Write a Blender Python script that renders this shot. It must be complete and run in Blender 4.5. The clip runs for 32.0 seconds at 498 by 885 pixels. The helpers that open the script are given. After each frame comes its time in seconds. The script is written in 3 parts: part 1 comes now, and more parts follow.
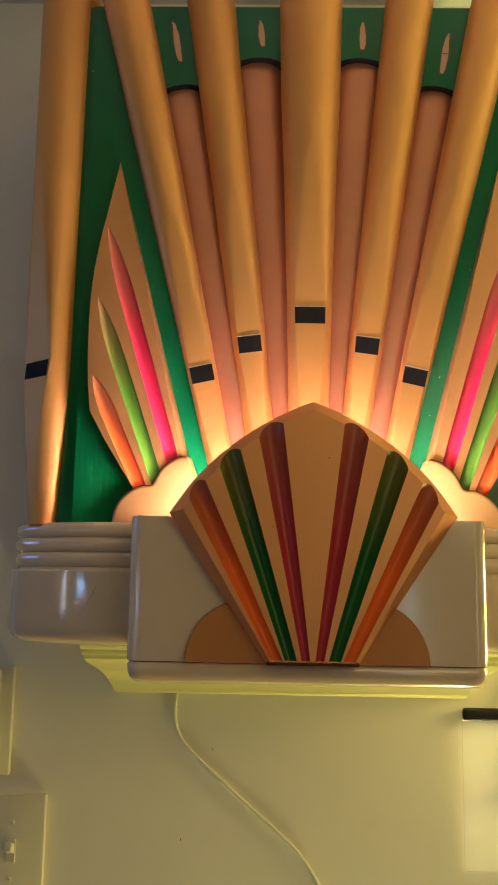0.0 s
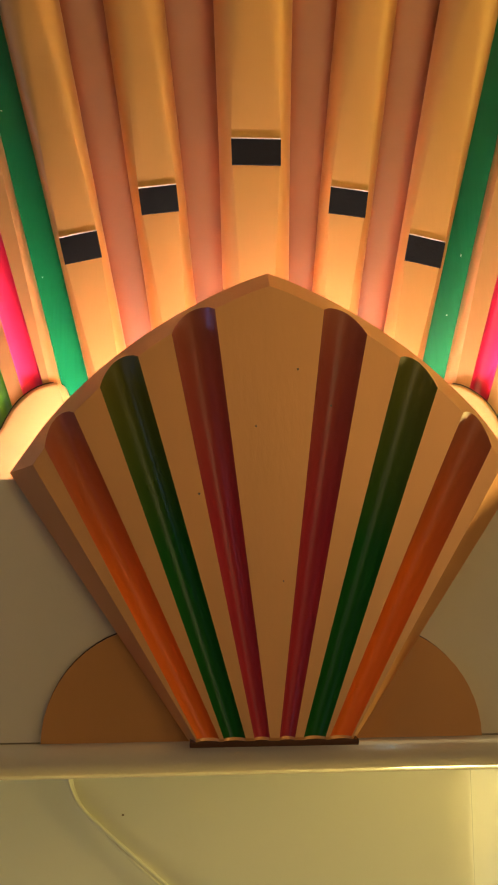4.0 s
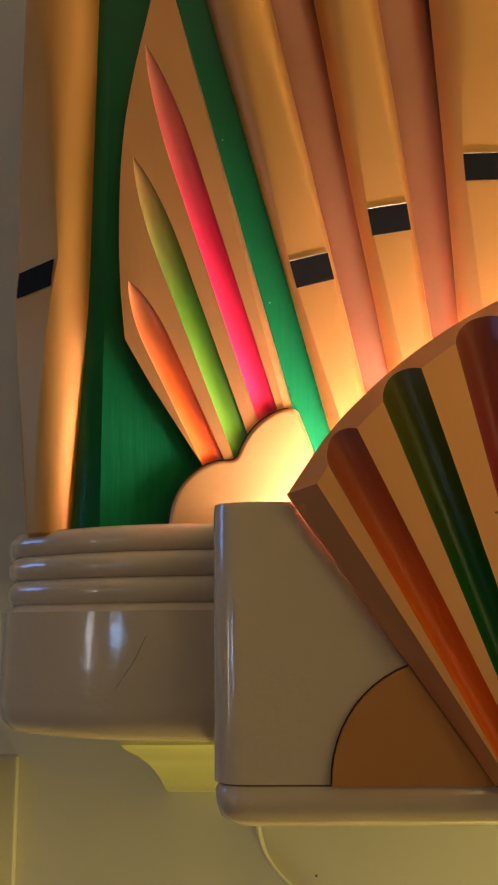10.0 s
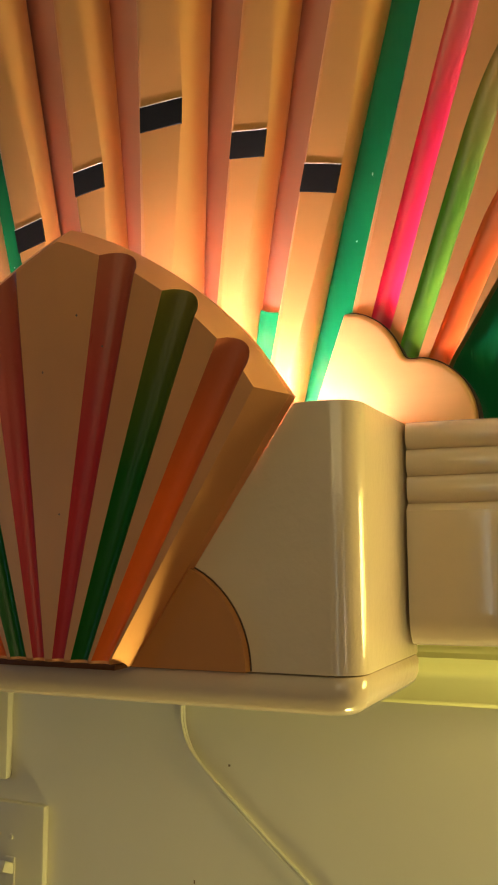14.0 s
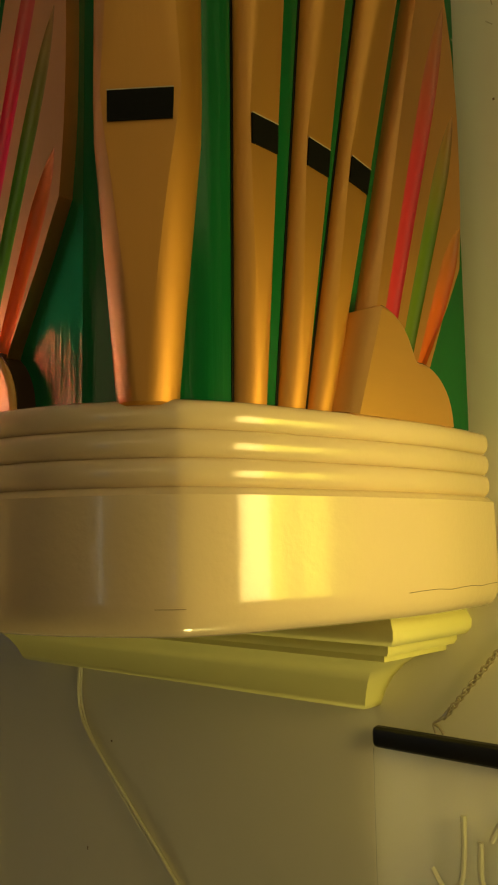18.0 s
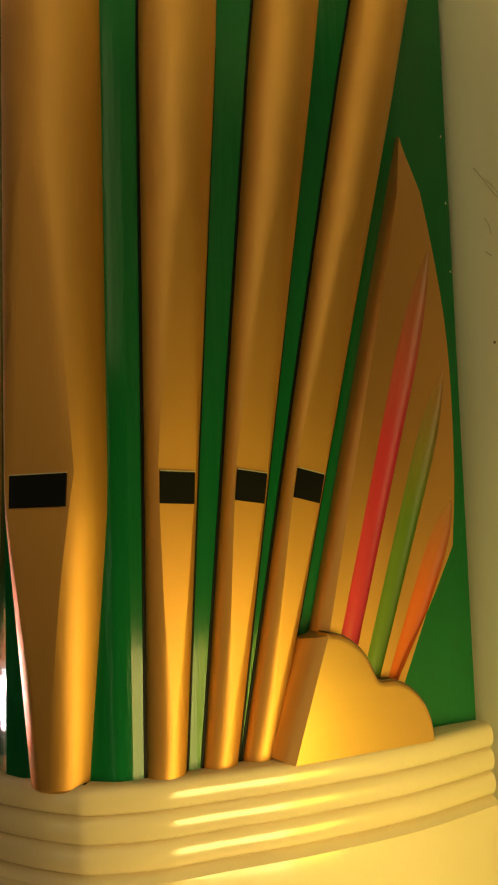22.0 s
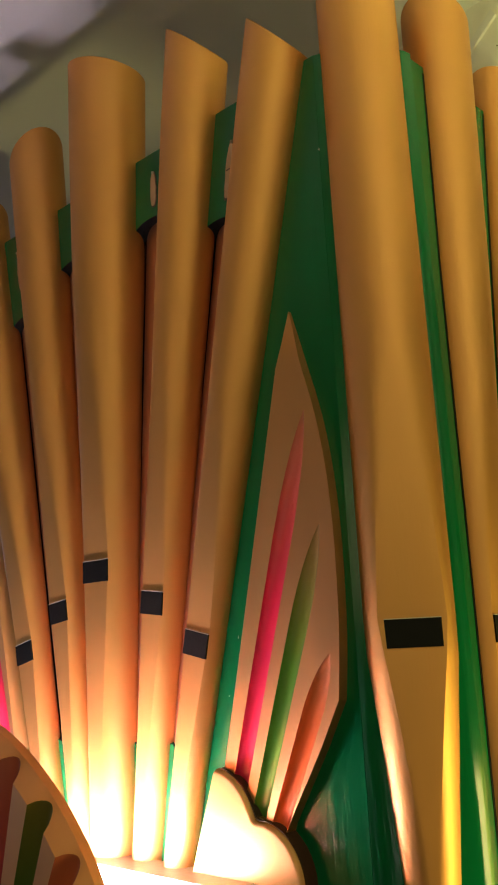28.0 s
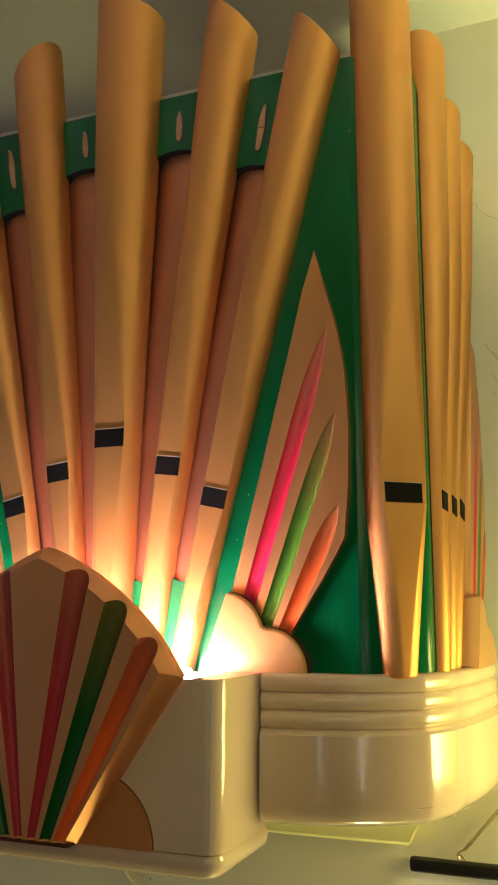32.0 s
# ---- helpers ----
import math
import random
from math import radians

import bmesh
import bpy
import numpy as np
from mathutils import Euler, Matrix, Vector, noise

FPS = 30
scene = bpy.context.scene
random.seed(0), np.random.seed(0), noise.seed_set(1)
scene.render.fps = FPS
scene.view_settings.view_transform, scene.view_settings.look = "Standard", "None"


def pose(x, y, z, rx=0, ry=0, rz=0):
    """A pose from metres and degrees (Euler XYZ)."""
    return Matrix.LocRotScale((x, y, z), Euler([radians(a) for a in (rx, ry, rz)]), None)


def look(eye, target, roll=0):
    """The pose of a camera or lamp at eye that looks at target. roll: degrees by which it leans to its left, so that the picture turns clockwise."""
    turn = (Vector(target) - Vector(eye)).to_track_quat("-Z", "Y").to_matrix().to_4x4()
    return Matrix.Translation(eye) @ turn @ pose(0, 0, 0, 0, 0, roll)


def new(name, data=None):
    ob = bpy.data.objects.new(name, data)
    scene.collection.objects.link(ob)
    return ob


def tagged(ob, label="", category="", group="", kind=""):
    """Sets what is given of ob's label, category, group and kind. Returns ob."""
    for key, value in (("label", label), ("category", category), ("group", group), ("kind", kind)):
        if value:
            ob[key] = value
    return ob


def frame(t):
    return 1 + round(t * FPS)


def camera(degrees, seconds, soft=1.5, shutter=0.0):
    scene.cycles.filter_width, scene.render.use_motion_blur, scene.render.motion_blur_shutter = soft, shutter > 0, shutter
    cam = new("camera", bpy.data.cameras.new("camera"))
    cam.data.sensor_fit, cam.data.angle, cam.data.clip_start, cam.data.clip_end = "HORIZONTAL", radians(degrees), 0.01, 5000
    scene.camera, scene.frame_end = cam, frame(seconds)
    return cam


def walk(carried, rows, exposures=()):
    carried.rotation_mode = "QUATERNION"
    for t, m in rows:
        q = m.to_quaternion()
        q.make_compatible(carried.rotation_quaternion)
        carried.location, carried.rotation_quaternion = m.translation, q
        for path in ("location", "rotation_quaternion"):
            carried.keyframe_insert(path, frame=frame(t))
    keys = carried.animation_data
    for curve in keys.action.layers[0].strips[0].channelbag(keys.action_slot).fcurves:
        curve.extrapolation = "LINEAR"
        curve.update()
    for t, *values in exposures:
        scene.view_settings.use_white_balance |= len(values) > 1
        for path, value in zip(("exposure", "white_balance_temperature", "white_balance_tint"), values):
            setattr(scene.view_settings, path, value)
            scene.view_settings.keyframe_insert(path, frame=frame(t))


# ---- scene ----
cam = camera(32.1, 32.0, 2.0)
PATH = [
    (0, (-0.038, -0.719, 1.466), (-0.076, 1.255, 1.783), 1.0),
    (0.5, (-0.054, -0.617, 1.471), (-0.111, 1.369, 1.7), 0.7),
    (1, (-0.053, -0.509, 1.472), (-0.082, 1.482, 1.662), 0.9),
    (1.5, (-0.059, -0.434, 1.466), (-0.024, 1.56, 1.615), 0.7),
    (2, (-0.046, -0.399, 1.469), (0.048, 1.595, 1.59), 0.4),
    (2.5, (-0.034, -0.391, 1.47), (0.092, 1.602, 1.578), -0.0),
    (4.5, (-0.03, -0.432, 1.491), (0.076, 1.531, 1.857), -0.6),
    (5, (-0.034, -0.445, 1.504), (0.072, 1.494, 1.981), -0.6),
    (5.5, (-0.036, -0.454, 1.517), (0.07, 1.466, 2.068), -0.9),
    (6, (-0.045, -0.454, 1.518), (0.083, 1.435, 2.163), -1.7),
    (6.5, (-0.061, -0.456, 1.52), (0.067, 1.424, 2.191), -1.8),
    (7, (-0.088, -0.459, 1.52), (-0.054, 1.423, 2.196), -0.9),
    (7.5, (-0.106, -0.446, 1.514), (-0.146, 1.435, 2.192), -0.2),
    (8, (-0.124, -0.436, 1.504), (-0.186, 1.451, 2.166), -0.2),
    (8.5, (-0.125, -0.429, 1.497), (-0.191, 1.47, 2.121), -0.4),
    (9, (-0.122, -0.416, 1.487), (-0.198, 1.502, 2.051), -0.7),
    (9.5, (-0.116, -0.407, 1.479), (-0.192, 1.523, 1.999), -0.7),
    (10, (-0.115, -0.393, 1.469), (-0.189, 1.566, 1.863), -0.6),
    (10.5, (-0.12, -0.388, 1.463), (-0.184, 1.591, 1.744), -0.3),
    (11, (-0.109, -0.385, 1.452), (-0.169, 1.595, 1.729), -0.2),
    (11.5, (-0.059, -0.375, 1.446), (-0.112, 1.605, 1.725), -0.0),
    (12, (0.008, -0.38, 1.449), (-0.216, 1.589, 1.72), 0.9),
    (12.5, (0.074, -0.383, 1.45), (-0.392, 1.544, 1.714), 1.8),
    (13, (0.136, -0.383, 1.451), (-0.458, 1.508, 1.713), 1.6),
    (13.5, (0.192, -0.389, 1.455), (-0.524, 1.461, 1.71), 0.3),
    (14, (0.245, -0.369, 1.452), (-0.583, 1.433, 1.711), -0.5),
    (14.5, (0.295, -0.341, 1.455), (-0.689, 1.381, 1.711), -0.3),
    (16.5, (0.443, -0.268, 1.442), (-0.821, 1.263, 1.686), -1.2),
    (17, (0.492, -0.236, 1.44), (-0.837, 1.238, 1.692), 0.1),
    (17.5, (0.515, -0.206, 1.45), (-0.809, 1.277, 1.67), -0.6),
    (18, (0.539, -0.179, 1.453), (-0.806, 1.284, 1.671), -0.8),
    (18.5, (0.575, -0.147, 1.454), (-0.835, 1.254, 1.676), -0.4),
    (19, (0.602, -0.119, 1.454), (-0.836, 1.254, 1.666), -0.8),
    (19.5, (0.629, -0.114, 1.46), (-0.893, 1.166, 1.674), -0.7),
    (20, (0.634, -0.099, 1.502), (-0.952, 1.1, 1.708), -0.9),
    (20.5, (0.637, -0.079, 1.545), (-0.988, 1.068, 1.753), -1.2),
    (21, (0.64, -0.065, 1.585), (-1.037, 1.007, 1.782), -1.7),
    (21.5, (0.643, -0.064, 1.62), (-1.051, 0.983, 1.809), -1.7),
    (22, (0.644, -0.059, 1.636), (-1.055, 0.982, 1.81), -1.8),
    (22.5, (0.656, -0.057, 1.644), (-1.049, 0.975, 1.807), -1.6),
    (23, (0.678, -0.065, 1.656), (-1.04, 0.948, 1.814), -1.4),
    (23.5, (0.703, -0.069, 1.658), (-1.012, 0.906, 1.988), -1.3),
    (24, (0.716, -0.076, 1.661), (-0.972, 0.876, 2.155), -1.0),
    (24.5, (0.708, -0.081, 1.659), (-0.967, 0.885, 2.167), -0.9),
    (25, (0.691, -0.104, 1.654), (-0.983, 0.861, 2.172), -0.9),
    (25.5, (0.668, -0.135, 1.653), (-0.992, 0.86, 2.159), -1.2),
    (26, (0.643, -0.174, 1.656), (-0.984, 0.866, 2.175), -1.4),
    (26.5, (0.61, -0.226, 1.665), (-0.95, 0.919, 2.171), -1.9),
    (28.5, (0.475, -0.371, 1.646), (-0.748, 1.15, 2.085), -2.9),
    (29, (0.444, -0.386, 1.651), (-0.714, 1.19, 2.072), -2.9),
    (29.5, (0.404, -0.418, 1.656), (-0.643, 1.234, 2.074), -2.7),
    (30, (0.356, -0.455, 1.662), (-0.539, 1.29, 2.053), -2.6),
    (30.5, (0.33, -0.488, 1.655), (-0.486, 1.298, 2.032), -1.9),
    (31, (0.342, -0.537, 1.632), (-0.415, 1.277, 2.0), -1.0),
    (31.5, (0.358, -0.574, 1.6), (-0.368, 1.253, 1.969), -0.5),
    (32, (0.376, -0.59, 1.562), (-0.337, 1.239, 1.944), 0.2),
]
walk(cam, [(t, look(eye, target, roll)) for t, eye, target, roll in PATH],
     [(0, 0.05, 6300, 10), (2, 0.2, 6450, 10), (5, 0.0, 6950, 10), (7, -0.1, 6950, 10), (9, -0.22, 7050, 10), (11, 0.0, 7050, 10), (12, 0.1, 6900, 10), (13, 0.32, 6650, 10), (14, -0.08, 6450, 10), (14.5, -0.25, 6400, 10),
      (16.5, -0.6, 6600, 10), (17.5, -1.2, 6900, 10), (19, -1.86, 7350, 10), (20.2, -1.78, 7450, 10), (21, -1.3, 7300, 10), (22, -1.25, 6900, 10), (23, -1.05, 6700, 10),
      (24.3, -0.35, 6400, 10), (25, -0.55, 6400, 10), (26.5, -0.7, 6400, 10), (29, -0.52, 5950, 10), (32, -0.45, 5900, 10)])


LAMP_STRENGTH = 242.0
world = bpy.data.worlds.new("world")
scene.world = world
world.use_nodes = True
world.node_tree.nodes["Background"].inputs["Color"].default_value = (0.9, 0.85, 0.75, 1)
world.node_tree.nodes["Background"].inputs["Strength"].default_value = 0.002


def area(name, eye, target, sx, sy, watts, colour, shape="RECTANGLE"):
    d = bpy.data.lights.new(name, "AREA")
    d.shape, d.size, d.size_y, d.energy, d.color = shape, sx, sy, watts, colour
    ob = new(name, d)
    ob.matrix_world = look(eye, target)
    return ob


def bulb(name, place, radius, watts, colour):
    d = bpy.data.lights.new(name, "POINT")
    d.shadow_soft_size, d.energy, d.color = radius, watts, colour
    ob = new(name, d)
    ob.location = place
    return ob


# all unseen: a yellow and an amber lamp near the wall to the right, open at the top, an uplight by the wall below,
# three tall lamps of the room, and a blue light and small bluish panes to the left; two fills are added overhead to
# brighten the upper wall and the front
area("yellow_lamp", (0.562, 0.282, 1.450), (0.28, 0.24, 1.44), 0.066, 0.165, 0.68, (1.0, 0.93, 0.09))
amber = area("amber_lamp", (0.562, 0.188, 1.450), (0.28, 0.13, 1.44), 0.116, 0.165, 1.00, (1.0, 0.755, 0.24))
amber.data.spread = radians(125)
# added fill aimed at the upper right wall, with no known lamp there
spot = area("yellow_wall_fill", (0.88, -0.04, 2.18), (0.46, 0.30, 2.06), 0.8, 0.7, 1.00, (1.0, 0.93, 0.44))
spot.data.spread = radians(85)
lamp_top = area("yellow_lamp_top", (0.56, 0.15, 1.56), (0.46, 0.10, 2.20), 0.05, 0.05, 1.25, (1.0, 0.97, 0.34))
lamp_top.data.spread = radians(75)
bulb("uplight", (0.38, 0.195, 0.42), 0.07, 22.0, (1.0, 0.885, 0.30))
# broad fill added for the front of the speaker, no lamp known here
area("overhead_fill", (0.95, -1.95, 2.12), (0.05, 0.1, 1.50), 1.5, 0.8, 8.5, (1.0, 0.78, 0.37))
area("room_light_right", (1.20, -1.26, 1.30), (0.2, 0.05, 1.45), 0.020, 0.60, 0.60, (1.0, 0.88, 0.70))
area("room_light_front", (0.38, -1.24, 1.38), (0.2, 0.05, 1.45), 0.013, 0.50, 0.20, (0.75, 1.0, 0.95))
area("room_light_left", (-1.62, -0.83, 1.42), (-0.2, 0.1, 1.50), 0.03, 0.26, 0.55, (0.80, 0.86, 1.0))
# unseen blue light added to tint the left corner pipe
area("blue_side_light", (-2.3, 0.05, 1.95), (-0.3, 0.1, 1.60), 0.50, 0.36, 3.4, (0.14, 0.34, 1.0))
for side in (-1, 1):
    for up in (-1, 1):
        area("blue_pane", (-1.25 - 0.030 * side, -1.12 + 0.030 * side, 1.44 + 0.026 * up), (-0.2, 0.1, 1.50), 0.045, 0.032, 0.15, (0.30, 0.56, 1.0))


# ---- materials ----
def material(name, colour, rough=0.5, metal=0.0, vary=0.12, scale=40.0, bump=0.1, bump_scale=300.0, stretch=(1, 1, 1), coat=0.0, dirt=0.0, fade=None, spec=0.5):
    """A procedural surface: base colour with grain at two scales, soft relief and uneven gloss."""
    m = bpy.data.materials.new(name)
    m.use_nodes = True
    n, l = m.node_tree.nodes, m.node_tree.links
    bsdf = n["Principled BSDF"]
    co = n.new("ShaderNodeTexCoord")
    mp = n.new("ShaderNodeMapping")
    mp.inputs["Scale"].default_value = stretch
    l.new(co.outputs["Object"], mp.inputs["Vector"])
    big, fine = n.new("ShaderNodeTexNoise"), n.new("ShaderNodeTexNoise")
    big.inputs["Scale"].default_value, fine.inputs["Scale"].default_value = scale, bump_scale
    big.inputs["Detail"].default_value, fine.inputs["Detail"].default_value = 4, 3
    l.new(mp.outputs["Vector"], big.inputs["Vector"])
    l.new(mp.outputs["Vector"], fine.inputs["Vector"])
    mix = n.new("ShaderNodeMixRGB")
    mix.inputs[1].default_value = (*[c * (1 - vary) for c in colour], 1)
    mix.inputs[2].default_value = (*[min(1, c * (1 + vary)) for c in colour], 1)
    l.new(big.outputs["Fac"], mix.inputs[0])
    last = mix.outputs[0]
    if dirt:
        spots = n.new("ShaderNodeTexNoise")
        spots.inputs["Scale"].default_value, spots.inputs["Detail"].default_value = 9.0, 8
        ramp = n.new("ShaderNodeValToRGB")
        ramp.color_ramp.elements[0].position, ramp.color_ramp.elements[1].position = 0.58, 0.75
        l.new(mp.outputs["Vector"], spots.inputs["Vector"])
        l.new(spots.outputs["Fac"], ramp.inputs["Fac"])
        part_mix = n.new("ShaderNodeMath")
        part_mix.operation = "MULTIPLY"
        part_mix.inputs[1].default_value = dirt
        l.new(ramp.outputs["Color"], part_mix.inputs[0])
        worn = n.new("ShaderNodeMixRGB")
        worn.inputs[2].default_value = (*[c * 0.6 for c in colour], 1)
        l.new(part_mix.outputs[0], worn.inputs[0])
        l.new(last, worn.inputs[1])
        last = worn.outputs[0]
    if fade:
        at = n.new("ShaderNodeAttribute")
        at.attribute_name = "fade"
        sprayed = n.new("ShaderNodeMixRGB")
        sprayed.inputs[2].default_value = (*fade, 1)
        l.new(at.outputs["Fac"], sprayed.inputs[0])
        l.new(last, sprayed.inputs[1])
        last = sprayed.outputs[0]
    l.new(last, bsdf.inputs["Base Color"])
    gloss = n.new("ShaderNodeMapRange")
    gloss.inputs["To Min"].default_value, gloss.inputs["To Max"].default_value = max(0.02, rough * 0.8), min(1, rough * 1.2)
    l.new(big.outputs["Fac"], gloss.inputs["Value"])
    l.new(gloss.outputs["Result"], bsdf.inputs["Roughness"])
    bsdf.inputs["Metallic"].default_value = metal
    bsdf.inputs["Specular IOR Level"].default_value = spec
    bsdf.inputs["Coat Weight"].default_value = coat
    bsdf.inputs["Coat Roughness"].default_value = max(0.05, rough * 0.7)
    if bump:
        b = n.new("ShaderNodeBump")
        b.inputs["Strength"].default_value, b.inputs["Distance"].default_value = bump, 0.0006
        l.new(fine.outputs["Fac"], b.inputs["Height"])
        l.new(b.outputs["Normal"], bsdf.inputs["Normal"])
    return m


def glowing(name, colour, strength):
    m = bpy.data.materials.new(name)
    m.use_nodes = True
    b = m.node_tree.nodes["Principled BSDF"]
    b.inputs["Base Color"].default_value = (0.8, 0.8, 0.8, 1)
    b.inputs["Emission Color"].default_value = (*colour, 1)
    b.inputs["Emission Strength"].default_value = strength
    return m


GOLD = material("gold paint", (0.68, 0.350, 0.097), 0.56, 0.92, 0.10, 30, 0.14, 500, (1, 1, 0.15), 0.15)
FIN_GOLD = material("gold painted wood", (0.58, 0.285, 0.09), 0.46, 0.72, 0.10, 40, 0.18, 400, (1, 1, 0.2), 0.25)
FAN_GOLD = material("brown gold painted wood", (0.80, 0.362, 0.136), 0.46, 0.55, 0.10, 30, 0.15, 400, (1, 1, 0.3))
DISC_GOLD = material("dull gold painted wood", (0.54, 0.218, 0.062), 0.5, 0.2, 0.12, 30, 0.15, 400, (1, 1, 0.3))
BLOCK_GOLD = material("gold paint over wood grain", (0.64, 0.345, 0.105), 0.40, 0.60, 0.05, 160, 0.10, 420, (0.12, 0.12, 1.4), 0.25)
COPPER = material("copper paint", (0.57, 0.262, 0.142), 0.42, 0.78, 0.08, 25, 0.12, 400)
GREEN = material("green enamel", (0.003, 0.118, 0.034), 0.15, 0.0, 0.15, 25, 0.55, 260, (1, 1, 0.08), 0.0, spec=0.32)
CREAM = material("cream lacquer", (0.71, 0.565, 0.400), 0.125, 0.0, 0.05, 12, 0.32, 230, (1, 1, 1), 0.6, 0.1)
# cream shelf with the yellow of the light on it mixed into its colour
SHELF = material("cream shelf paint", (0.78, 0.74, 0.33), 0.42, 0.0, 0.06, 15, 0.1, 200)
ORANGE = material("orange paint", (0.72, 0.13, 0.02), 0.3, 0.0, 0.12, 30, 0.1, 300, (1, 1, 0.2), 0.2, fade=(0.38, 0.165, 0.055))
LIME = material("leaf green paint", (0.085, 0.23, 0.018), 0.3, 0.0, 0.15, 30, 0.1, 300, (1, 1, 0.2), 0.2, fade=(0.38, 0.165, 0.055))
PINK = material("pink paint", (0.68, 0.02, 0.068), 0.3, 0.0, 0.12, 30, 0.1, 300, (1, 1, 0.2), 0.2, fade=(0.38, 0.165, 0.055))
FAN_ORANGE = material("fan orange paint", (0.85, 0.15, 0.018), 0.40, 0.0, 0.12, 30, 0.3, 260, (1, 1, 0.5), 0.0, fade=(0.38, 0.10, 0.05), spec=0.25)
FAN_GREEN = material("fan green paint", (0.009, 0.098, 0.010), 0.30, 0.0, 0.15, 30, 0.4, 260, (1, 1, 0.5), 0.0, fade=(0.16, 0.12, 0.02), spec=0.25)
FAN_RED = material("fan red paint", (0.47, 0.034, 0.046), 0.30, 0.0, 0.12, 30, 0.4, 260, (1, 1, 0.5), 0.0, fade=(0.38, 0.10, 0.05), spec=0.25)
# the tape's black also stands in for shade in slots and beside pipes
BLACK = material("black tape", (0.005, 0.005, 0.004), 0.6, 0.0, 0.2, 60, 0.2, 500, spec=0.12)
BARWOOD = material("light bare wood", (0.52, 0.33, 0.17), 0.6, 0.0, 0.15, 80, 0.2, 500)
WALL = material("wall paint", (0.80, 0.76, 0.64), 0.5, 0.0, 0.05, 3, 0.25, 140, (1, 1, 1), 0.0, 0.12)
UNSEEN_WALL = material("dark brown unseen wall", (0.20, 0.16, 0.12), 0.6, 0.0, 0.1, 3, 0.2, 120)
MARK = material("faint brown mark", (0.56, 0.50, 0.385), 0.8, 0.0, 0.2, 80, 0.0, 300)
TAPE_EDGE = material("worn tape edge", (0.55, 0.45, 0.32), 0.6, 0.0, 0.2, 300, 0.1, 500)
CEILING = material("ceiling paint", (0.76, 0.73, 0.66), 0.7, 0.0, 0.04, 3, 0.2, 120)
FLOOR = material("floor boards", (0.16, 0.09, 0.05), 0.4, 0.0, 0.2, 4, 0.1, 60)
PLASTIC = material("ivory plastic", (0.62, 0.58, 0.48), 0.3, 0.0, 0.04, 30, 0.05, 300)
WHITE_CORD = material("cord plastic", (0.75, 0.72, 0.62), 0.4, 0.0, 0.05, 60, 0.05, 300)
BAR = material("black bar plastic", (0.008, 0.008, 0.009), 0.45, 0.0, 0.2, 40, 0.1, 300)
NEON = material("unlit neon tube", (0.78, 0.74, 0.62), 0.25, 0.0, 0.04, 60, 0.0, 300)
STEEL = material("steel chain", (0.55, 0.48, 0.36), 0.3, 0.9, 0.1, 80, 0.1, 300)
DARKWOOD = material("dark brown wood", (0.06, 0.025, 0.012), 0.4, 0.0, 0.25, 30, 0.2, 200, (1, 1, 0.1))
PAPER = material("kraft corner", (0.20, 0.14, 0.08), 0.8, 0.0, 0.15, 60, 0.2, 300)
MARK_DARK = material("brown hairline", (0.24, 0.17, 0.11), 0.7, 0.0, 0.2, 80, 0.0, 300)
PENCIL = material("pencil mark", (0.12, 0.10, 0.08), 0.8, 0.0, 0.2, 80, 0.0, 300)
FOOT_SHADE = material("dark red brown foot shade", (0.085, 0.030, 0.013), 0.55, 0.0, 0.2, 60, 0.1, 300, spec=0.15)
LAMP = glowing("lamp glass", (1.0, 0.82, 1.0), LAMP_STRENGTH)

ACRYLIC = bpy.data.materials.new("clear acrylic")
ACRYLIC.use_nodes = True
_b = ACRYLIC.node_tree.nodes["Principled BSDF"]
_b.inputs["Base Color"].default_value = (0.96, 0.97, 0.96, 1)
_b.inputs["Roughness"].default_value = 0.05
_b.inputs["Transmission Weight"].default_value = 1.0
_b.inputs["IOR"].default_value = 1.08


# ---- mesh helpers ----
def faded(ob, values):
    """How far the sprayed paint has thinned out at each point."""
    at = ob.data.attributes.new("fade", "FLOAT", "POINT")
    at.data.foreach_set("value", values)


def part(name, bm, mat, parent=None, label="", sharp=28.0):
    """Links a bmesh as one mesh object under a thing or a part."""
    bmesh.ops.recalc_face_normals(bm, faces=bm.faces)
    lim = radians(sharp)
    for f in bm.faces:
        f.smooth = True
    for e in bm.edges:
        if len(e.link_faces) == 2 and e.calc_face_angle(0) > lim:
            e.smooth = False
    me = bpy.data.meshes.new(name)
    bm.to_mesh(me)
    bm.free()
    me.materials.append(mat)
    ob = new(name, me)
    if parent:
        ob.parent = parent
    if label:
        ob["label"] = label
    return ob


def thing(name, place, label, category, group="", kind=""):
    e = new(name)
    e.empty_display_size = 0.05
    return tagged(e, label, category, group, kind)


def mesh_from(verts, faces):
    bm = bmesh.new()
    vs = [bm.verts.new(v) for v in verts]
    for f in faces:
        try:
            bm.faces.new([vs[i] for i in f])
        except ValueError:
            pass
    return bm


def grid(rows, close_u=False):
    """Faces between rows of points (each row as long as the others)."""
    n = len(rows[0])
    verts = [p for r in rows for p in r]
    faces = []
    for i in range(len(rows) - 1):
        for j in range(n if close_u else n - 1):
            k = (j + 1) % n
            faces.append((i * n + j, i * n + k, (i + 1) * n + k, (i + 1) * n + j))
    return verts, faces


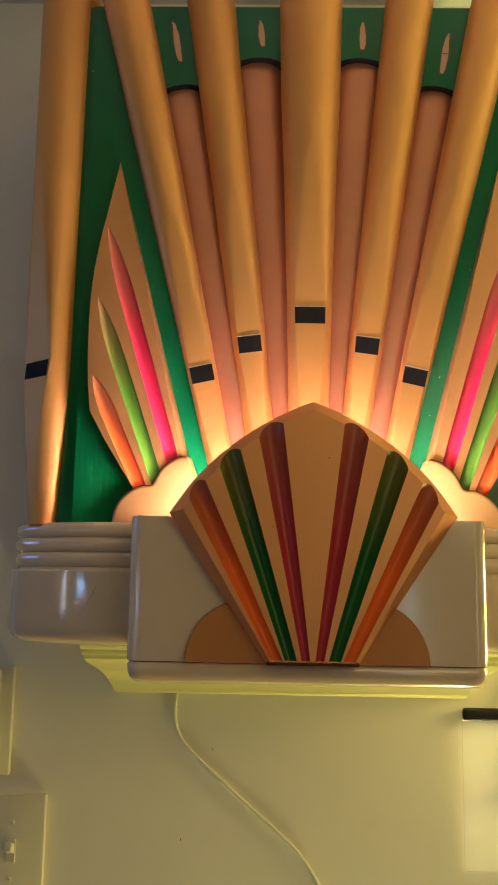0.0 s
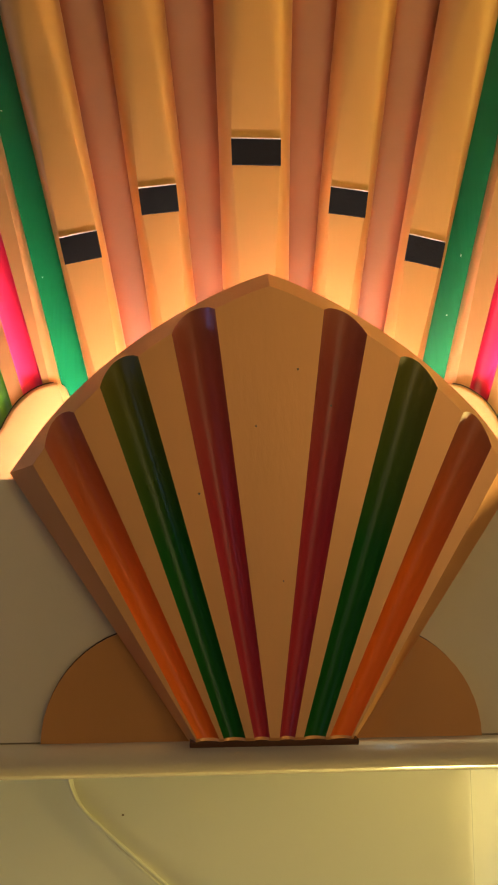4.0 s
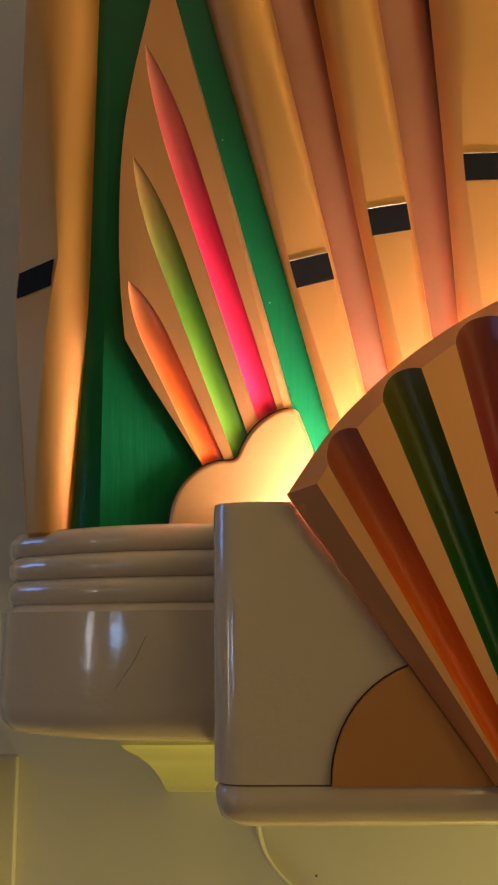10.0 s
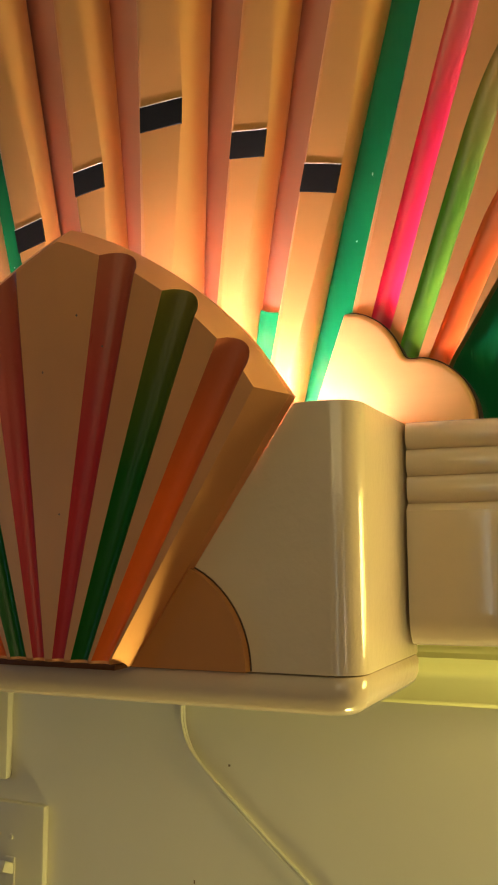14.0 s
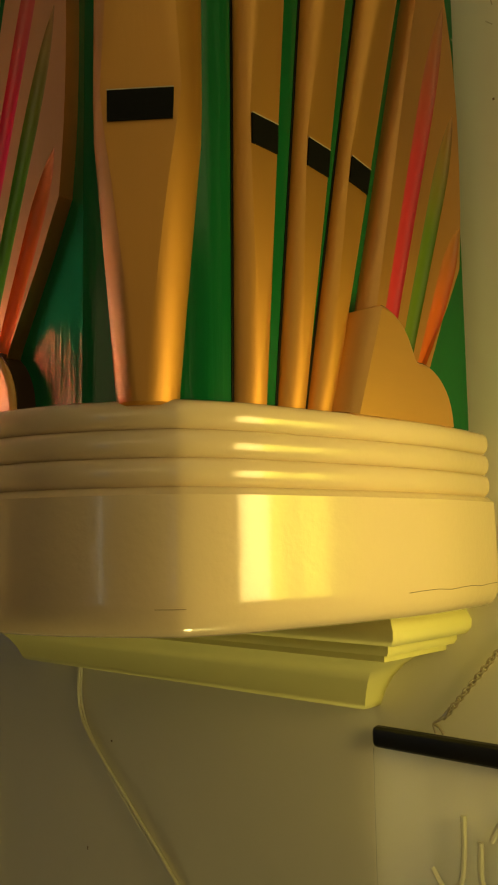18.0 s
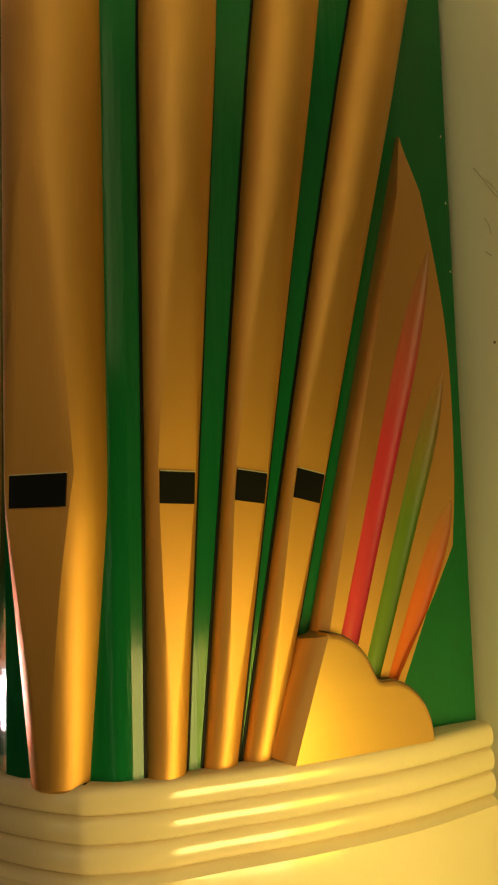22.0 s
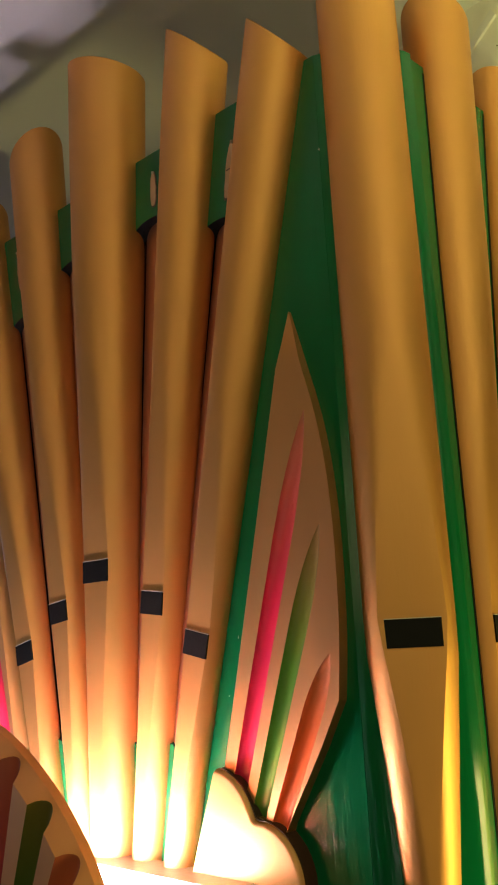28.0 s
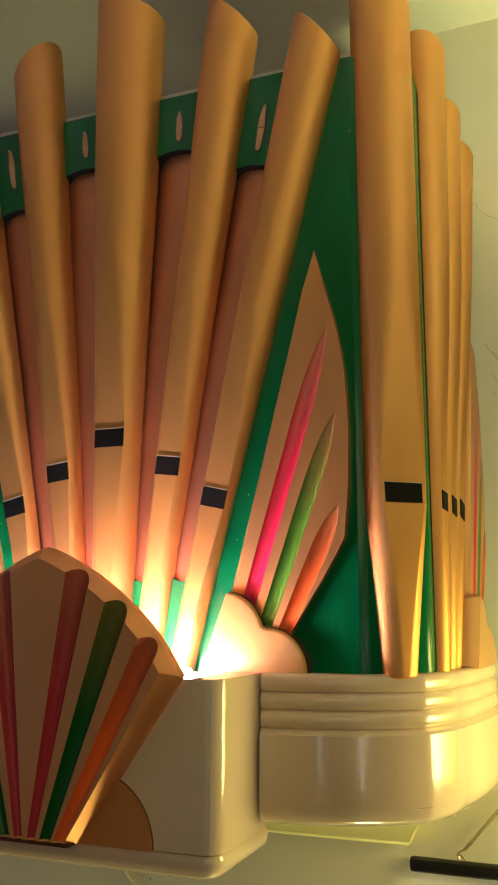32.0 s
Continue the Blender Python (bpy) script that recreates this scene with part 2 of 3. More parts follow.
def slab(outline, holes, back, front, place, round_edge=0.0):
    """A board from an outline and holes in a plane, between two depths; place maps (u, z, n) to the world."""
    from mathutils.geometry import tessellate_polygon
    loops = [outline, *holes]
    flat = [Vector((u, z, 0)) for lp in loops for u, z in lp]
    tris = tessellate_polygon([[Vector((u, z, 0)) for u, z in lp] for lp in loops])
    n = len(flat)
    verts = [place(p.x, p.y, front) for p in flat] + [place(p.x, p.y, back) for p in flat]
    faces = [tuple(t) for t in tris] + [tuple(n + i for i in t) for t in tris]
    start = 0
    for lp in loops:
        k = len(lp)
        for i in range(k):
            a, b = start + i, start + (i + 1) % k
            faces.append((a, b, n + b, n + a))
        start += k
    return mesh_from(verts, faces)


def soften(bm, width, angle=50, segments=2):
    es = [e for e in bm.edges if len(e.link_faces) == 2 and e.calc_face_angle(0) > radians(angle)]
    bmesh.ops.bevel(bm, geom=es, offset=width, segments=segments, profile=0.5, affect="EDGES", clamp_overlap=True)
    return bm


def box(lo, hi, bevel=0.0, segments=2):
    bm = bmesh.new()
    c = [(a + b) / 2 for a, b in zip(lo, hi)]
    s = [b - a for a, b in zip(lo, hi)]
    bmesh.ops.create_cube(bm, size=1, matrix=Matrix.Translation(c) @ Matrix.Diagonal((*s, 1)))
    if bevel:
        bmesh.ops.bevel(bm, geom=list(bm.edges), offset=bevel, segments=segments, profile=0.5, affect="EDGES", clamp_overlap=True)
    return bm


def tube(points, radius, sides=8):
    """A round cord along a line of points."""
    pts = [Vector(p) for p in points]
    rows = []
    side = Vector((0.3, 0.8, 0.5)).normalized()
    for i, p in enumerate(pts):
        d = (pts[min(i + 1, len(pts) - 1)] - pts[max(i - 1, 0)]).normalized()
        a = (side - d * side.dot(d)).normalized()
        b = d.cross(a)
        rows.append([p + radius * (math.cos(2 * math.pi * k / sides) * a + math.sin(2 * math.pi * k / sides) * b) for k in range(sides)])
    v, f = grid(rows, True)
    n = len(v)
    f += [tuple(range(sides)), tuple(range(n - sides, n))]
    return mesh_from(v, f)


def smooth_line(points, steps=6):
    """A Catmull-Rom line through points of any dimension."""
    p = [np.array(q, float) for q in points]
    p = [2 * p[0] - p[1], *p, 2 * p[-1] - p[-2]]
    out = []
    for i in range(1, len(p) - 2):
        for k in range(steps):
            t = k / steps
            out.append(0.5 * (2 * p[i] + (p[i + 1] - p[i - 1]) * t + (2 * p[i - 1] - 5 * p[i] + 4 * p[i + 1] - p[i + 2]) * t**2
                              + (3 * p[i] - p[i - 1] - 3 * p[i + 1] + p[i + 2]) * t**3))
    out.append(p[-2])
    return [tuple(float(x) for x in q) for q in out]


# ---- the room ----
WY = 0.323          # face of the wall
CZ = 2.222          # ceiling


def structure(name, bm, mat, label, category):
    return tagged(part(name, bm, mat), label, category, kind="structure")


wall = structure("wall_north", box((-2.6, WY, 0), (2.6, WY + 0.12, CZ + 0.05)), WALL, "warm off-white painted wall with pencil marks and small holes", "wall")
# three walls out of view; their dark brown is chosen to limit bounced light
structure("wall_south", box((-2.6, -3.12, 0), (2.6, -3.0, CZ)), UNSEEN_WALL, "unseen wall behind the viewer, coloured dark to cut bounced light", "wall")
structure("wall_west", box((-2.72, -3.12, 0), (-2.6, WY + 0.12, CZ)), UNSEEN_WALL, "unseen side wall of the room, coloured dark to cut bounced light", "wall")
structure("wall_east", box((2.6, -3.12, 0), (2.72, WY + 0.12, CZ)), UNSEEN_WALL, "unseen side wall of the room, coloured dark to cut bounced light", "wall")
structure("floor", box((-2.6, -3.0, -0.1), (2.6, WY, 0)), FLOOR, "brown wooden floor of the room", "floor")
structure("ceiling", box((-2.72, -3.12, CZ), (2.72, WY, CZ + 0.05)), CEILING, "off-white painted ceiling with shadows of the pipes", "ceiling")


# ---- the wall speaker ----
Z0 = 1.516          # top of the base
BY = 0.062          # face of the front board
speaker = thing("wall_speaker", None, "art deco wall speaker with gold organ pipes and cream lacquered base", "speaker")


def front(mirror=1):
    return lambda u, z, n: Vector((mirror * u, BY - n, z))


SA, SB = Vector((0.259, 0.108)), Vector((0.273, 0.316))
SU = (SB - SA).normalized()
SN = Vector((SU.y, -SU.x))


def flank(mirror=1):
    """The side board: u is metres back from its front edge, n outward."""
    def place(u, z, n):
        p = SA + SU * u + SN * n
        return Vector((mirror * p.x, p.y, z))
    return place


def corner(mirror=1):
    c, d = Vector((0.2350 if mirror > 0 else 0.2412, 0.0815)), Vector((0.616, -0.788))
    e = Vector((0.788, 0.616))

    def place(u, z, n):
        p = c + e * u + d * n
        return Vector((mirror * p.x, p.y, z))
    return place


def interp(table, z):
    return float(np.interp(z, [a for a, _ in table], [b for _, b in table]))


def pipe(place, foot, head, radii, mouth, rise, fall, flat, cut=0.0, wide=0.92, aside=0.0, depth=0.0, even=0.0, edge_line=0.0, name="pipe", label="gold painted organ pipe with a flattened mouth"):
    """A tapered open pipe from foot (u, z) to head (u, z), with a flat mouth and a black label across it."""
    (u0, z0), (u1, z1) = foot, head
    ax = Vector((u1 - u0, z1 - z0))
    length = ax.length
    ax.normalize()
    pr = Vector((ax.y, -ax.x))
    seg = 56
    levels = sorted({*np.linspace(0, length - 0.045, 26), *[length * (mouth - z0 + d) / (z1 - z0) for d in (-0.02, -0.01, 0, 0.01, 0.02)]})
    rows = []

    def limit(z):
        if z > mouth:
            k = max(0.0, 1 - (z - mouth) / rise)
        else:
            k = max(0.0, 1 - (mouth - z) / fall)
            if even:
                h = even + (math.sqrt(1 - flat * flat) - even) * k
                return math.sqrt(1 - h * h)
        return 1 - (1 - flat) * k

    def ring(s, r, cut=True, slant=0.0):
        z = z0 + ax.y * s
        c = limit(z) if cut else 1.0
        edge = max(0.03, math.acos(min(1.0, c)))
        angles = [math.asin(max(-1, min(1, math.sin(edge) * (2 * k / 10 - 1)))) for k in range(11)]
        angles += [edge + (2 * math.pi - 2 * edge) * k / (seg - 10) for k in range(1, seg - 10)]
        out = []
        for a in angles:
            du, n = r * math.sin(a), r * math.cos(a)
            if cut:
                f = min(1.0, max(0.0, (z - mouth) / rise))
                w = r * (0.010 + 0.16 * f * (1 - f))
                n = min(n, r * c) - w * math.log1p(math.exp(-abs(n - r * c) / w))
            q = Vector((u0, z0)) + ax * (s - slant * du) + pr * du
            out.append(place(q.x, q.y, n + depth))
        return out
    for s in levels:
        r = interp(radii, z0 + ax.y * s)
        if s == levels[0]:
            rows.append(ring(s, r * 0.9))
            s += 0.0015
        rows.append(ring(s, r))
    top = interp(radii, z1)
    rows.append(ring(length - 0.001, top, False, cut))
    rows.append(ring(length, top - 0.0010, False, cut))
    rows.append(ring(length - 0.0005, top - 0.0030, False, cut))
    rows.append(ring(length - 0.05, top - 0.0034, False, 0))
    v, f = grid(rows, True)
    n = len(v)
    f += [tuple(range(seg)), tuple(range(n - seg, n))]
    ob = part(name, mesh_from(v, f), GOLD, speaker, label, sharp=17)
    if edge_line:
        # black strip standing in for the shade where the pipe meets the board
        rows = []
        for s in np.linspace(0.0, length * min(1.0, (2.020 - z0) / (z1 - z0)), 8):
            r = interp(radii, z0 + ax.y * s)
            e = math.sqrt(max(0.0, r * r - depth * depth)) + edge_line
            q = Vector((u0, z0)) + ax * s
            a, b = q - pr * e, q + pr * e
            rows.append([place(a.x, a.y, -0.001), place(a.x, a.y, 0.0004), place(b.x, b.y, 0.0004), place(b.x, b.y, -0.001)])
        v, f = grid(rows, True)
        part("edge_line", mesh_from(v, f), BLACK, ob, "black strip in place of the shade beside the pipe")
    # the black label
    s = length * (mouth - z0) / (z1 - z0)
    r = interp(radii, mouth)
    half = r * math.sqrt(max(0.05, 1 - flat * flat)) * wide
    h = 0.0160
    cs = []
    for a, b in ((aside - half, 0.0), (aside + half, 0.0), (aside + half * 0.98, -h), (aside - half * 0.97, -h)):
        q = Vector((u0, z0)) + ax * (s + b) + pr * a
        rr = interp(radii, q.y)
        cs.append((q, rr * limit(z0 + ax.y * (s + b))))
    verts = [place(q.x, q.y, n + depth + 0.0009) for q, n in cs] + [place(q.x, q.y, n + depth - 0.002) for q, n in cs]
    faces = [(0, 1, 2, 3), (4, 5, 6, 7), (0, 1, 5, 4), (1, 2, 6, 5), (2, 3, 7, 6), (3, 0, 4, 7)]
    edge = [cs[0], cs[1], (cs[1][0] - ax * 0.00055, cs[1][1]), (cs[0][0] - ax * 0.00055, cs[0][1])]
    verts += [place(q.x, q.y, n + depth + 0.0011) for q, n in edge] + [place(q.x, q.y, n + depth) for q, n in edge]
    faces += [tuple(i + 8 for i in f) for f in faces]
    tape = part("mouth_label", mesh_from(verts, faces), BLACK, ob, "black tape rectangle across the pipe mouth")
    tape.data.materials.append(TAPE_EDGE)
    for p in list(tape.data.polygons)[6:]:
        p.material_index = 1
    return ob


# front pipes: the middle one and two splayed to each side
pipe(front(), (0.001, Z0 - 0.003), (0.001, 2.125), [(1.51, 0.0165), (1.62, 0.0185), (1.72, 0.0208), (1.85, 0.0250), (1.93, 0.0285), (2.03, 0.0308), (2.13, 0.0325)],
     1.715, 0.16, 0.18, 0.733, 0.30, 1.0, depth=0.004)
for m in (-1, 1):
    pipe(front(m), (0.0325, Z0 - 0.003), (0.1060, 2.096), [(1.51, 0.0112), (1.65, 0.0142), (1.69, 0.0157), (1.84, 0.0186), (1.93, 0.0210), (2.03, 0.0236), (2.1, 0.0245)],
         1.689, 0.15, 0.15, 0.725, 0.72, 1.0, depth=0.001)
    pipe(front(m), (0.0655, Z0 - 0.003), (0.1868, 2.055), [(1.51, 0.0102), (1.66, 0.0138), (1.84, 0.0187), (1.93, 0.0208), (2.03, 0.0230), (2.1, 0.0238)],
         1.660, 0.15, 0.14, 0.64, 0.72, 1.0, depth=0.0045)
    # corner pipe
    pipe(corner(m), (0.001, Z0 - 0.003), (0.001, 2.092), [(1.51, 0.0144), (1.55, 0.0176), (1.64, 0.0256), (1.66, 0.0261), (1.9, 0.0261 if m > 0 else 0.0280), (2.1, 0.0262 if m > 0 else 0.0295)],
         1.660 if m > 0 else 1.667, 0.155, 0.160, 0.68, 0.42, 0.82, 0.0, even=0.12)
    # flank pipes
    for foot, head, r0, rm, r1 in ((0.0165, (0.0385, 2.074), 0.0100, 0.0142, 0.0236), (0.0445, (0.1145, 2.052), 0.0092, 0.0132, 0.0215), (0.0655, (0.1855, 2.044), 0.0090, 0.0128, 0.0200)):
        pipe(flank(m), (foot, Z0 - 0.003), head, [(1.51, r0), (1.66, rm), (1.88, r1 * 0.9), (2.1, r1)], 1.660, 0.14, 0.115, 0.72, 0.52, depth=-0.002, edge_line=0.0014)


# green boards
def copper_axis(k):
    return ((0.0250, 1.596), (0.0510, 1.962), 0.0102, 0.0235) if k == 0 else ((0.0630, 1.596), (0.1250, 1.934), 0.0105, 0.0205)


def slot_outline(k, m, grow=0.0):
    (u0, z0), (u1, z1), w0, w1 = copper_axis(k)
    ax = Vector((u1 - u0, z1 - z0)).normalized()
    pr = Vector((ax.y, -ax.x))
    out = []
    for c, w, s in ((Vector((u0, z0)), w0 + grow, 1), (Vector((u1, z1)), w1 + grow, -1)):
        for i in range(13):
            a = math.pi * i / 12
            q = c + pr * (w * math.cos(a) * s) - ax * (w * math.sin(a) * s * (0.75 if s > 0 else 0.5))
            out.append((m * q.x, q.y))
    return out


holes = [slot_outline(k, m, 0.0032) for k in (0, 1) for m in (-1, 1)]
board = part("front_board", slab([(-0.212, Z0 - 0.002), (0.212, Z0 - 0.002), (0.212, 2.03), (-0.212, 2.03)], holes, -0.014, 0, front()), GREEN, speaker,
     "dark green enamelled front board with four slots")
# slot walls are coloured black to give the shade inside the slots
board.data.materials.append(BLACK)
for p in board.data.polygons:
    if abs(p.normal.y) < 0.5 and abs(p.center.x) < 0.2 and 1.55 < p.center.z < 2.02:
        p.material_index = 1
for m in (-1, 1):
    part("side_board", slab([(0, Z0 - 0.002), (0.2085, Z0 - 0.002), (0.2085, 2.026), (0, 2.026)], [], -0.012, 0, flank(m)), GREEN, speaker, "green enamelled side board")
    post = [(0.212, 0.0622), (0.222, 0.0660), (0.2285, 0.0722), (0.2530, 0.0965), (0.2562, 0.0995), (0.2578, 0.1025), (0.2590, 0.1080), (0.249, 0.108), (0.216, 0.076)]
    v = [Vector((m * x, y, z)) for z in (Z0 - 0.002, 2.03) for x, y in post]
    n = len(post)
    f = [(i, (i + 1) % n, n + (i + 1) % n, n + i) for i in range(n)] + [tuple(range(n)), tuple(range(n, 2 * n))]
    part("corner_post", mesh_from(v, f), GREEN, speaker, "green enamelled corner strip")
    for k in (0, 1):
        # rounded copper bar behind its slot
        (u0, z0), (u1, z1), w0, w1 = copper_axis(k)
        rows = []
        steps = [-0.045, *np.linspace(-0.03, 1.07, 19)]
        for t in steps:
            w = (w0 + (w1 - w0) * max(0, t)) * 1.02 + 0.0030
            row = []
            for j in range(15):
                a = math.pi * j / 14 - math.pi / 2
                row.append(Vector((m * (u0 + (u1 - u0) * t + w * math.sin(a)), BY + 0.0030 + 0.0052 * max(0, t) + w * 0.30 * abs(math.sin(a)) ** 3, z0 + (z1 - z0) * t)))
            rows.append(row)
        part("speaker_slat", mesh_from(*grid(rows)), COPPER, speaker, "copper coloured rounded slat behind a slot")
    # bare wood slots above them
    for u, zt, zb, lean in ((0.0475, 2.012, 1.989, 0.0014), (0.1310, 2.010, 1.972, 0.0040)) if m < 0 else ((0.0520, 2.011, 1.986, 0.0002), (0.1325, 1.999, 1.961, 0.0036)):
        o = []
        wear = random.Random(int(u * 10000))
        for i in range(28):
            a = 2 * math.pi * i / 28
            c = math.copysign(abs(math.cos(a)) ** 0.55, math.cos(a)) * (0.0030 + wear.uniform(-0.0003, 0.0003))
            h = math.sin(a)
            o.append((m * (u + lean * h + c * (1 - 0.35 * max(0.0, h))), (zt + zb) / 2 + ((zt - zb) / 2 + 0.0018) * math.copysign(abs(h) ** 0.8, h)))
        slot = part("wood_slot", soften(slab(o, [], -0.002, 0.0009, front()), 0.0007, 50, 2), BARWOOD, speaker, "bare light wood slot")
        cx, cz = sum(p[0] for p in o) / len(o), sum(p[1] for p in o) / len(o)
        ring = [(cx + (x - cx) * 1.26 + 0.0003 * m, cz + (z - cz) * 1.05 - 0.0004) for x, z in o]
        part("slot_edge", slab(ring, [], -0.002, 0.0003, front()), DARKWOOD, slot, "dark cut edge round the slot")
        bm = bmesh.new()
        bmesh.ops.create_uvsphere(bm, u_segments=10, v_segments=6, radius=0.0012, matrix=Matrix.Translation(front(m)(u + lean * 1.15, zt + 0.0012, 0.0010)))
        part("pin", bm, STEEL, slot, "small bright pin")
        if m > 0 and lean > 0.003:
            part("slot_edge", box((u - 0.0024, BY - 0.0012, 1.9795), (u + 0.0024, BY - 0.0005, 1.9803)), DARKWOOD, slot)


# unseen panel added so the gaps round the slats stay dark
part("back_panel", box((-0.20, 0.100, Z0 - 0.002), (0.20, 0.106, 2.02)), DARKWOOD, speaker, "dark panel added behind the slats to keep the gaps dark")

# fins with three painted flutes, and the scalloped blocks at their feet
def flute_line(foot, tip, w):
    """The outline of a gouged flute: left edge up, right edge down, and the lofted hollow."""
    f, t = Vector(foot), Vector(tip)
    d = (t - f)
    pr = Vector((d.y, -d.x)).normalized()
    L, R, rows = [], [], []
    n = 18
    for i in range(n + 1):
        s = i / n
        ww = w * (0.84 + 0.36 * s) * (1.0 if s < 0.66 else max(0.05, (1 - ((s - 0.66) / 0.34) ** 2.0) ** 0.8))
        c = f + d * s
        L.append(tuple(c - pr * ww))
        R.append(tuple(c + pr * ww))
        rows.append((c, pr * ww, ww))
    return L, R, rows


FIN = [(0.1034, 1.560), (0.1800, 1.857), (0.1875, 1.822), (0.1955, 1.782), (0.2010, 1.744), (0.2030, 1.703), (0.2020, 1.654), (0.1985, 1.617), (0.1840, 1.591), (0.152, 1.540)]
FLUTES = (((0.1185, 1.566), (0.1890, 1.797), 0.0069, PINK, "pink painted flute"), ((0.1330, 1.551), (0.1950, 1.726), 0.0065, LIME, "leaf green painted flute"),
          ((0.1460, 1.541), (0.1965, 1.652), 0.0066, ORANGE, "orange painted flute"))
CLOUD = [(0.0865, Z0 - 0.001), (0.1085, 1.5765), (0.1150, 1.5755), (0.1215, 1.5725), (0.1275, 1.5680), (0.1325, 1.5620), (0.1360, 1.5555), (0.1385, 1.5505), (0.1420, 1.5490),
         (0.1480, 1.5488), (0.1560, 1.5460), (0.1635, 1.5405), (0.1690, 1.5335), (0.1725, 1.5250), (0.1740, Z0 - 0.001)]


def round_over(bm, place, outer, inner, thick):
    """A rounded edge from the inner line at the face down to the outer line at the board; both lines have as many points."""
    steps = 6
    rows = []
    for p, q in zip(outer, inner):
        p, q = Vector(p), Vector(q)
        row = []
        for i in range(steps + 1):
            t = i / steps
            c = q + (p - q) * t
            row.append(bm.verts.new(place(c.x, c.y, thick * (1.0 - 0.45 * t - 0.40 * t ** 4))))
        row.append(bm.verts.new(place(p.x, p.y, -0.001)))
        row.append(bm.verts.new(place(q.x, q.y, -0.001)))
        rows.append(row)
    for a, b in zip(rows, rows[1:]):
        for i in range(len(a)):
            k = (i + 1) % len(a)
            bm.faces.new((a[i], a[k], b[k], b[i]))
    for row in (rows[0], rows[-1]):
        bm.faces.new(row)


def between(a, b, n):
    a, b = Vector(a), Vector(b)
    return [a + (b - a) * (i / n) for i in range(n + 1)]


def fin(place, shift, thick, chamfer, lean, pale, spread=0.0, lift=0.0):
    """A fin: its inner edge is rounded over the given width, and it thins towards its tip."""
    shape = [FIN[0], (FIN[1][0] + lift * 0.25, FIN[1][1] + lift), *[(u + spread * (0.5 if z > 1.80 else 1.0), z) for u, z in FIN[2:]]]
    flat_place = place

    def place(u, z, n):
        return flat_place(u, z, n * min(1.0, max(0.30, (1.866 + lift - z) / 0.045)))
    low, high = Vector(shape[0]), Vector(shape[1])
    d = (high - low).normalized()
    off = Vector((d.y, -d.x)) * chamfer
    tip = high
    outline = [*[tuple(p) for p in between(low + off, tip, 16)[:-1]], *smooth_line(shape[1:8], 4), *shape[8:]]
    outline = [(u + shift, z) for u, z in outline]
    hl, lofts = [], []
    for foot, top, w, mat, label in FLUTES:
        L, R, rows = flute_line((foot[0] + shift + lean, foot[1]), (top[0] + shift + lean * 0.4, top[1] - lean * 1.5), w)
        hl.append(L + R[::-1])
        lofts.append((rows, mat, label))
    bm = slab(outline, hl, -0.001, thick, place)
    s = Vector((shift, 0))
    round_over(bm, place, between(low + s, high + s, 16), between(low + off + s, tip + s, 16), thick)
    body = part("fin", bm, FIN_GOLD, speaker, "gold painted wing-shaped fin with three flutes", sharp=18)
    for rows, mat, label in lofts:
        lines = []
        for c, h, ww in rows:
            lines.append([place((c + h * k).x, (c + h * k).y, thick - 0.62 * ww * math.sqrt(max(0.0, 1 - k * k))) for k in [math.sin(math.pi / 2 * (j / 6 - 1)) for j in range(13)]])
        ob = part("flute", mesh_from(*grid(lines)), mat, body, label)
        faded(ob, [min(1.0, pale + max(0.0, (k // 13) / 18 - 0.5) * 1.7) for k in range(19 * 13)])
    return body


def cloud(place, shift, thick, chamfer):
    o = [CLOUD[0]] + smooth_line(CLOUD[1:], 3)
    o = [(u + shift, z) for u, z in o]
    n = len(o)
    turn = 1.0 if sum(o[i - 1][0] * o[i][1] - o[i][0] * o[i - 1][1] for i in range(n)) < 0 else -1.0
    inward = []
    for i in range(n):
        e = (Vector(o[(i + 1) % n]) - Vector(o[i - 1])).normalized()
        inward.append(Vector((e.y, -e.x)) * turn)
    inward[0] = Vector((0, 0))
    inward[1] = (Vector(o[0]) - Vector(o[1])).normalized()
    inward[-1] = Vector((-1, 0))
    rows = []
    for inset, height in ((-0.0002, 0.0), (0.0, thick - 0.0030), (0.0003, thick - 0.0018), (0.0010, thick - 0.0008), (0.0020, thick - 0.0002), (0.0030, thick)):
        rows.append([place(u + w.x * inset, z + w.y * inset, height) for (u, z), w in zip(o, inward)])
    v, f = grid(rows, True)
    bm = mesh_from(v, f + [tuple(range(len(v) - n, len(v)))])
    d = (Vector(o[1]) - Vector(o[0])).normalized()
    off = Vector((-d.y, d.x)) * chamfer
    round_over(bm, place, (Vector(o[0]) + off, Vector(o[1]) + off - d * chamfer * 0.8), (o[0], Vector(o[1]) - d * 0.001), thick)
    block = part("scalloped_block", bm, BLOCK_GOLD, speaker, "gold painted scalloped wooden block")
    # thin dark rim put in for the line of shade along the block's edge
    rim = [(u - w.x * 0.0007, z - w.y * 0.0007) for (u, z), w in zip(o[2:], inward[2:])]
    rim += [(u + w.x * 0.002, z + w.y * 0.002) for (u, z), w in zip(o[:1:-1], inward[:1:-1])]
    part("edge_line", slab(rim, [], 0.0, thick - 0.0028, place), DARKWOOD, block, "dark rim drawing the shade round the block")


for m in (-1, 1):
    fin(front(m), 0.0, 0.0078 if m > 0 else 0.0095, 0.0055, 0.0062 if m > 0 else 0.0012, 0.0, 0.0046 if m > 0 else 0.0, 0.0 if m > 0 else 0.006)
    cloud(front(m), 0.0, 0.0130, 0.003)
    fin(flank(m), 0.0985 - SA.y, 0.0105, 0.0066, 0.0062, 0.15)
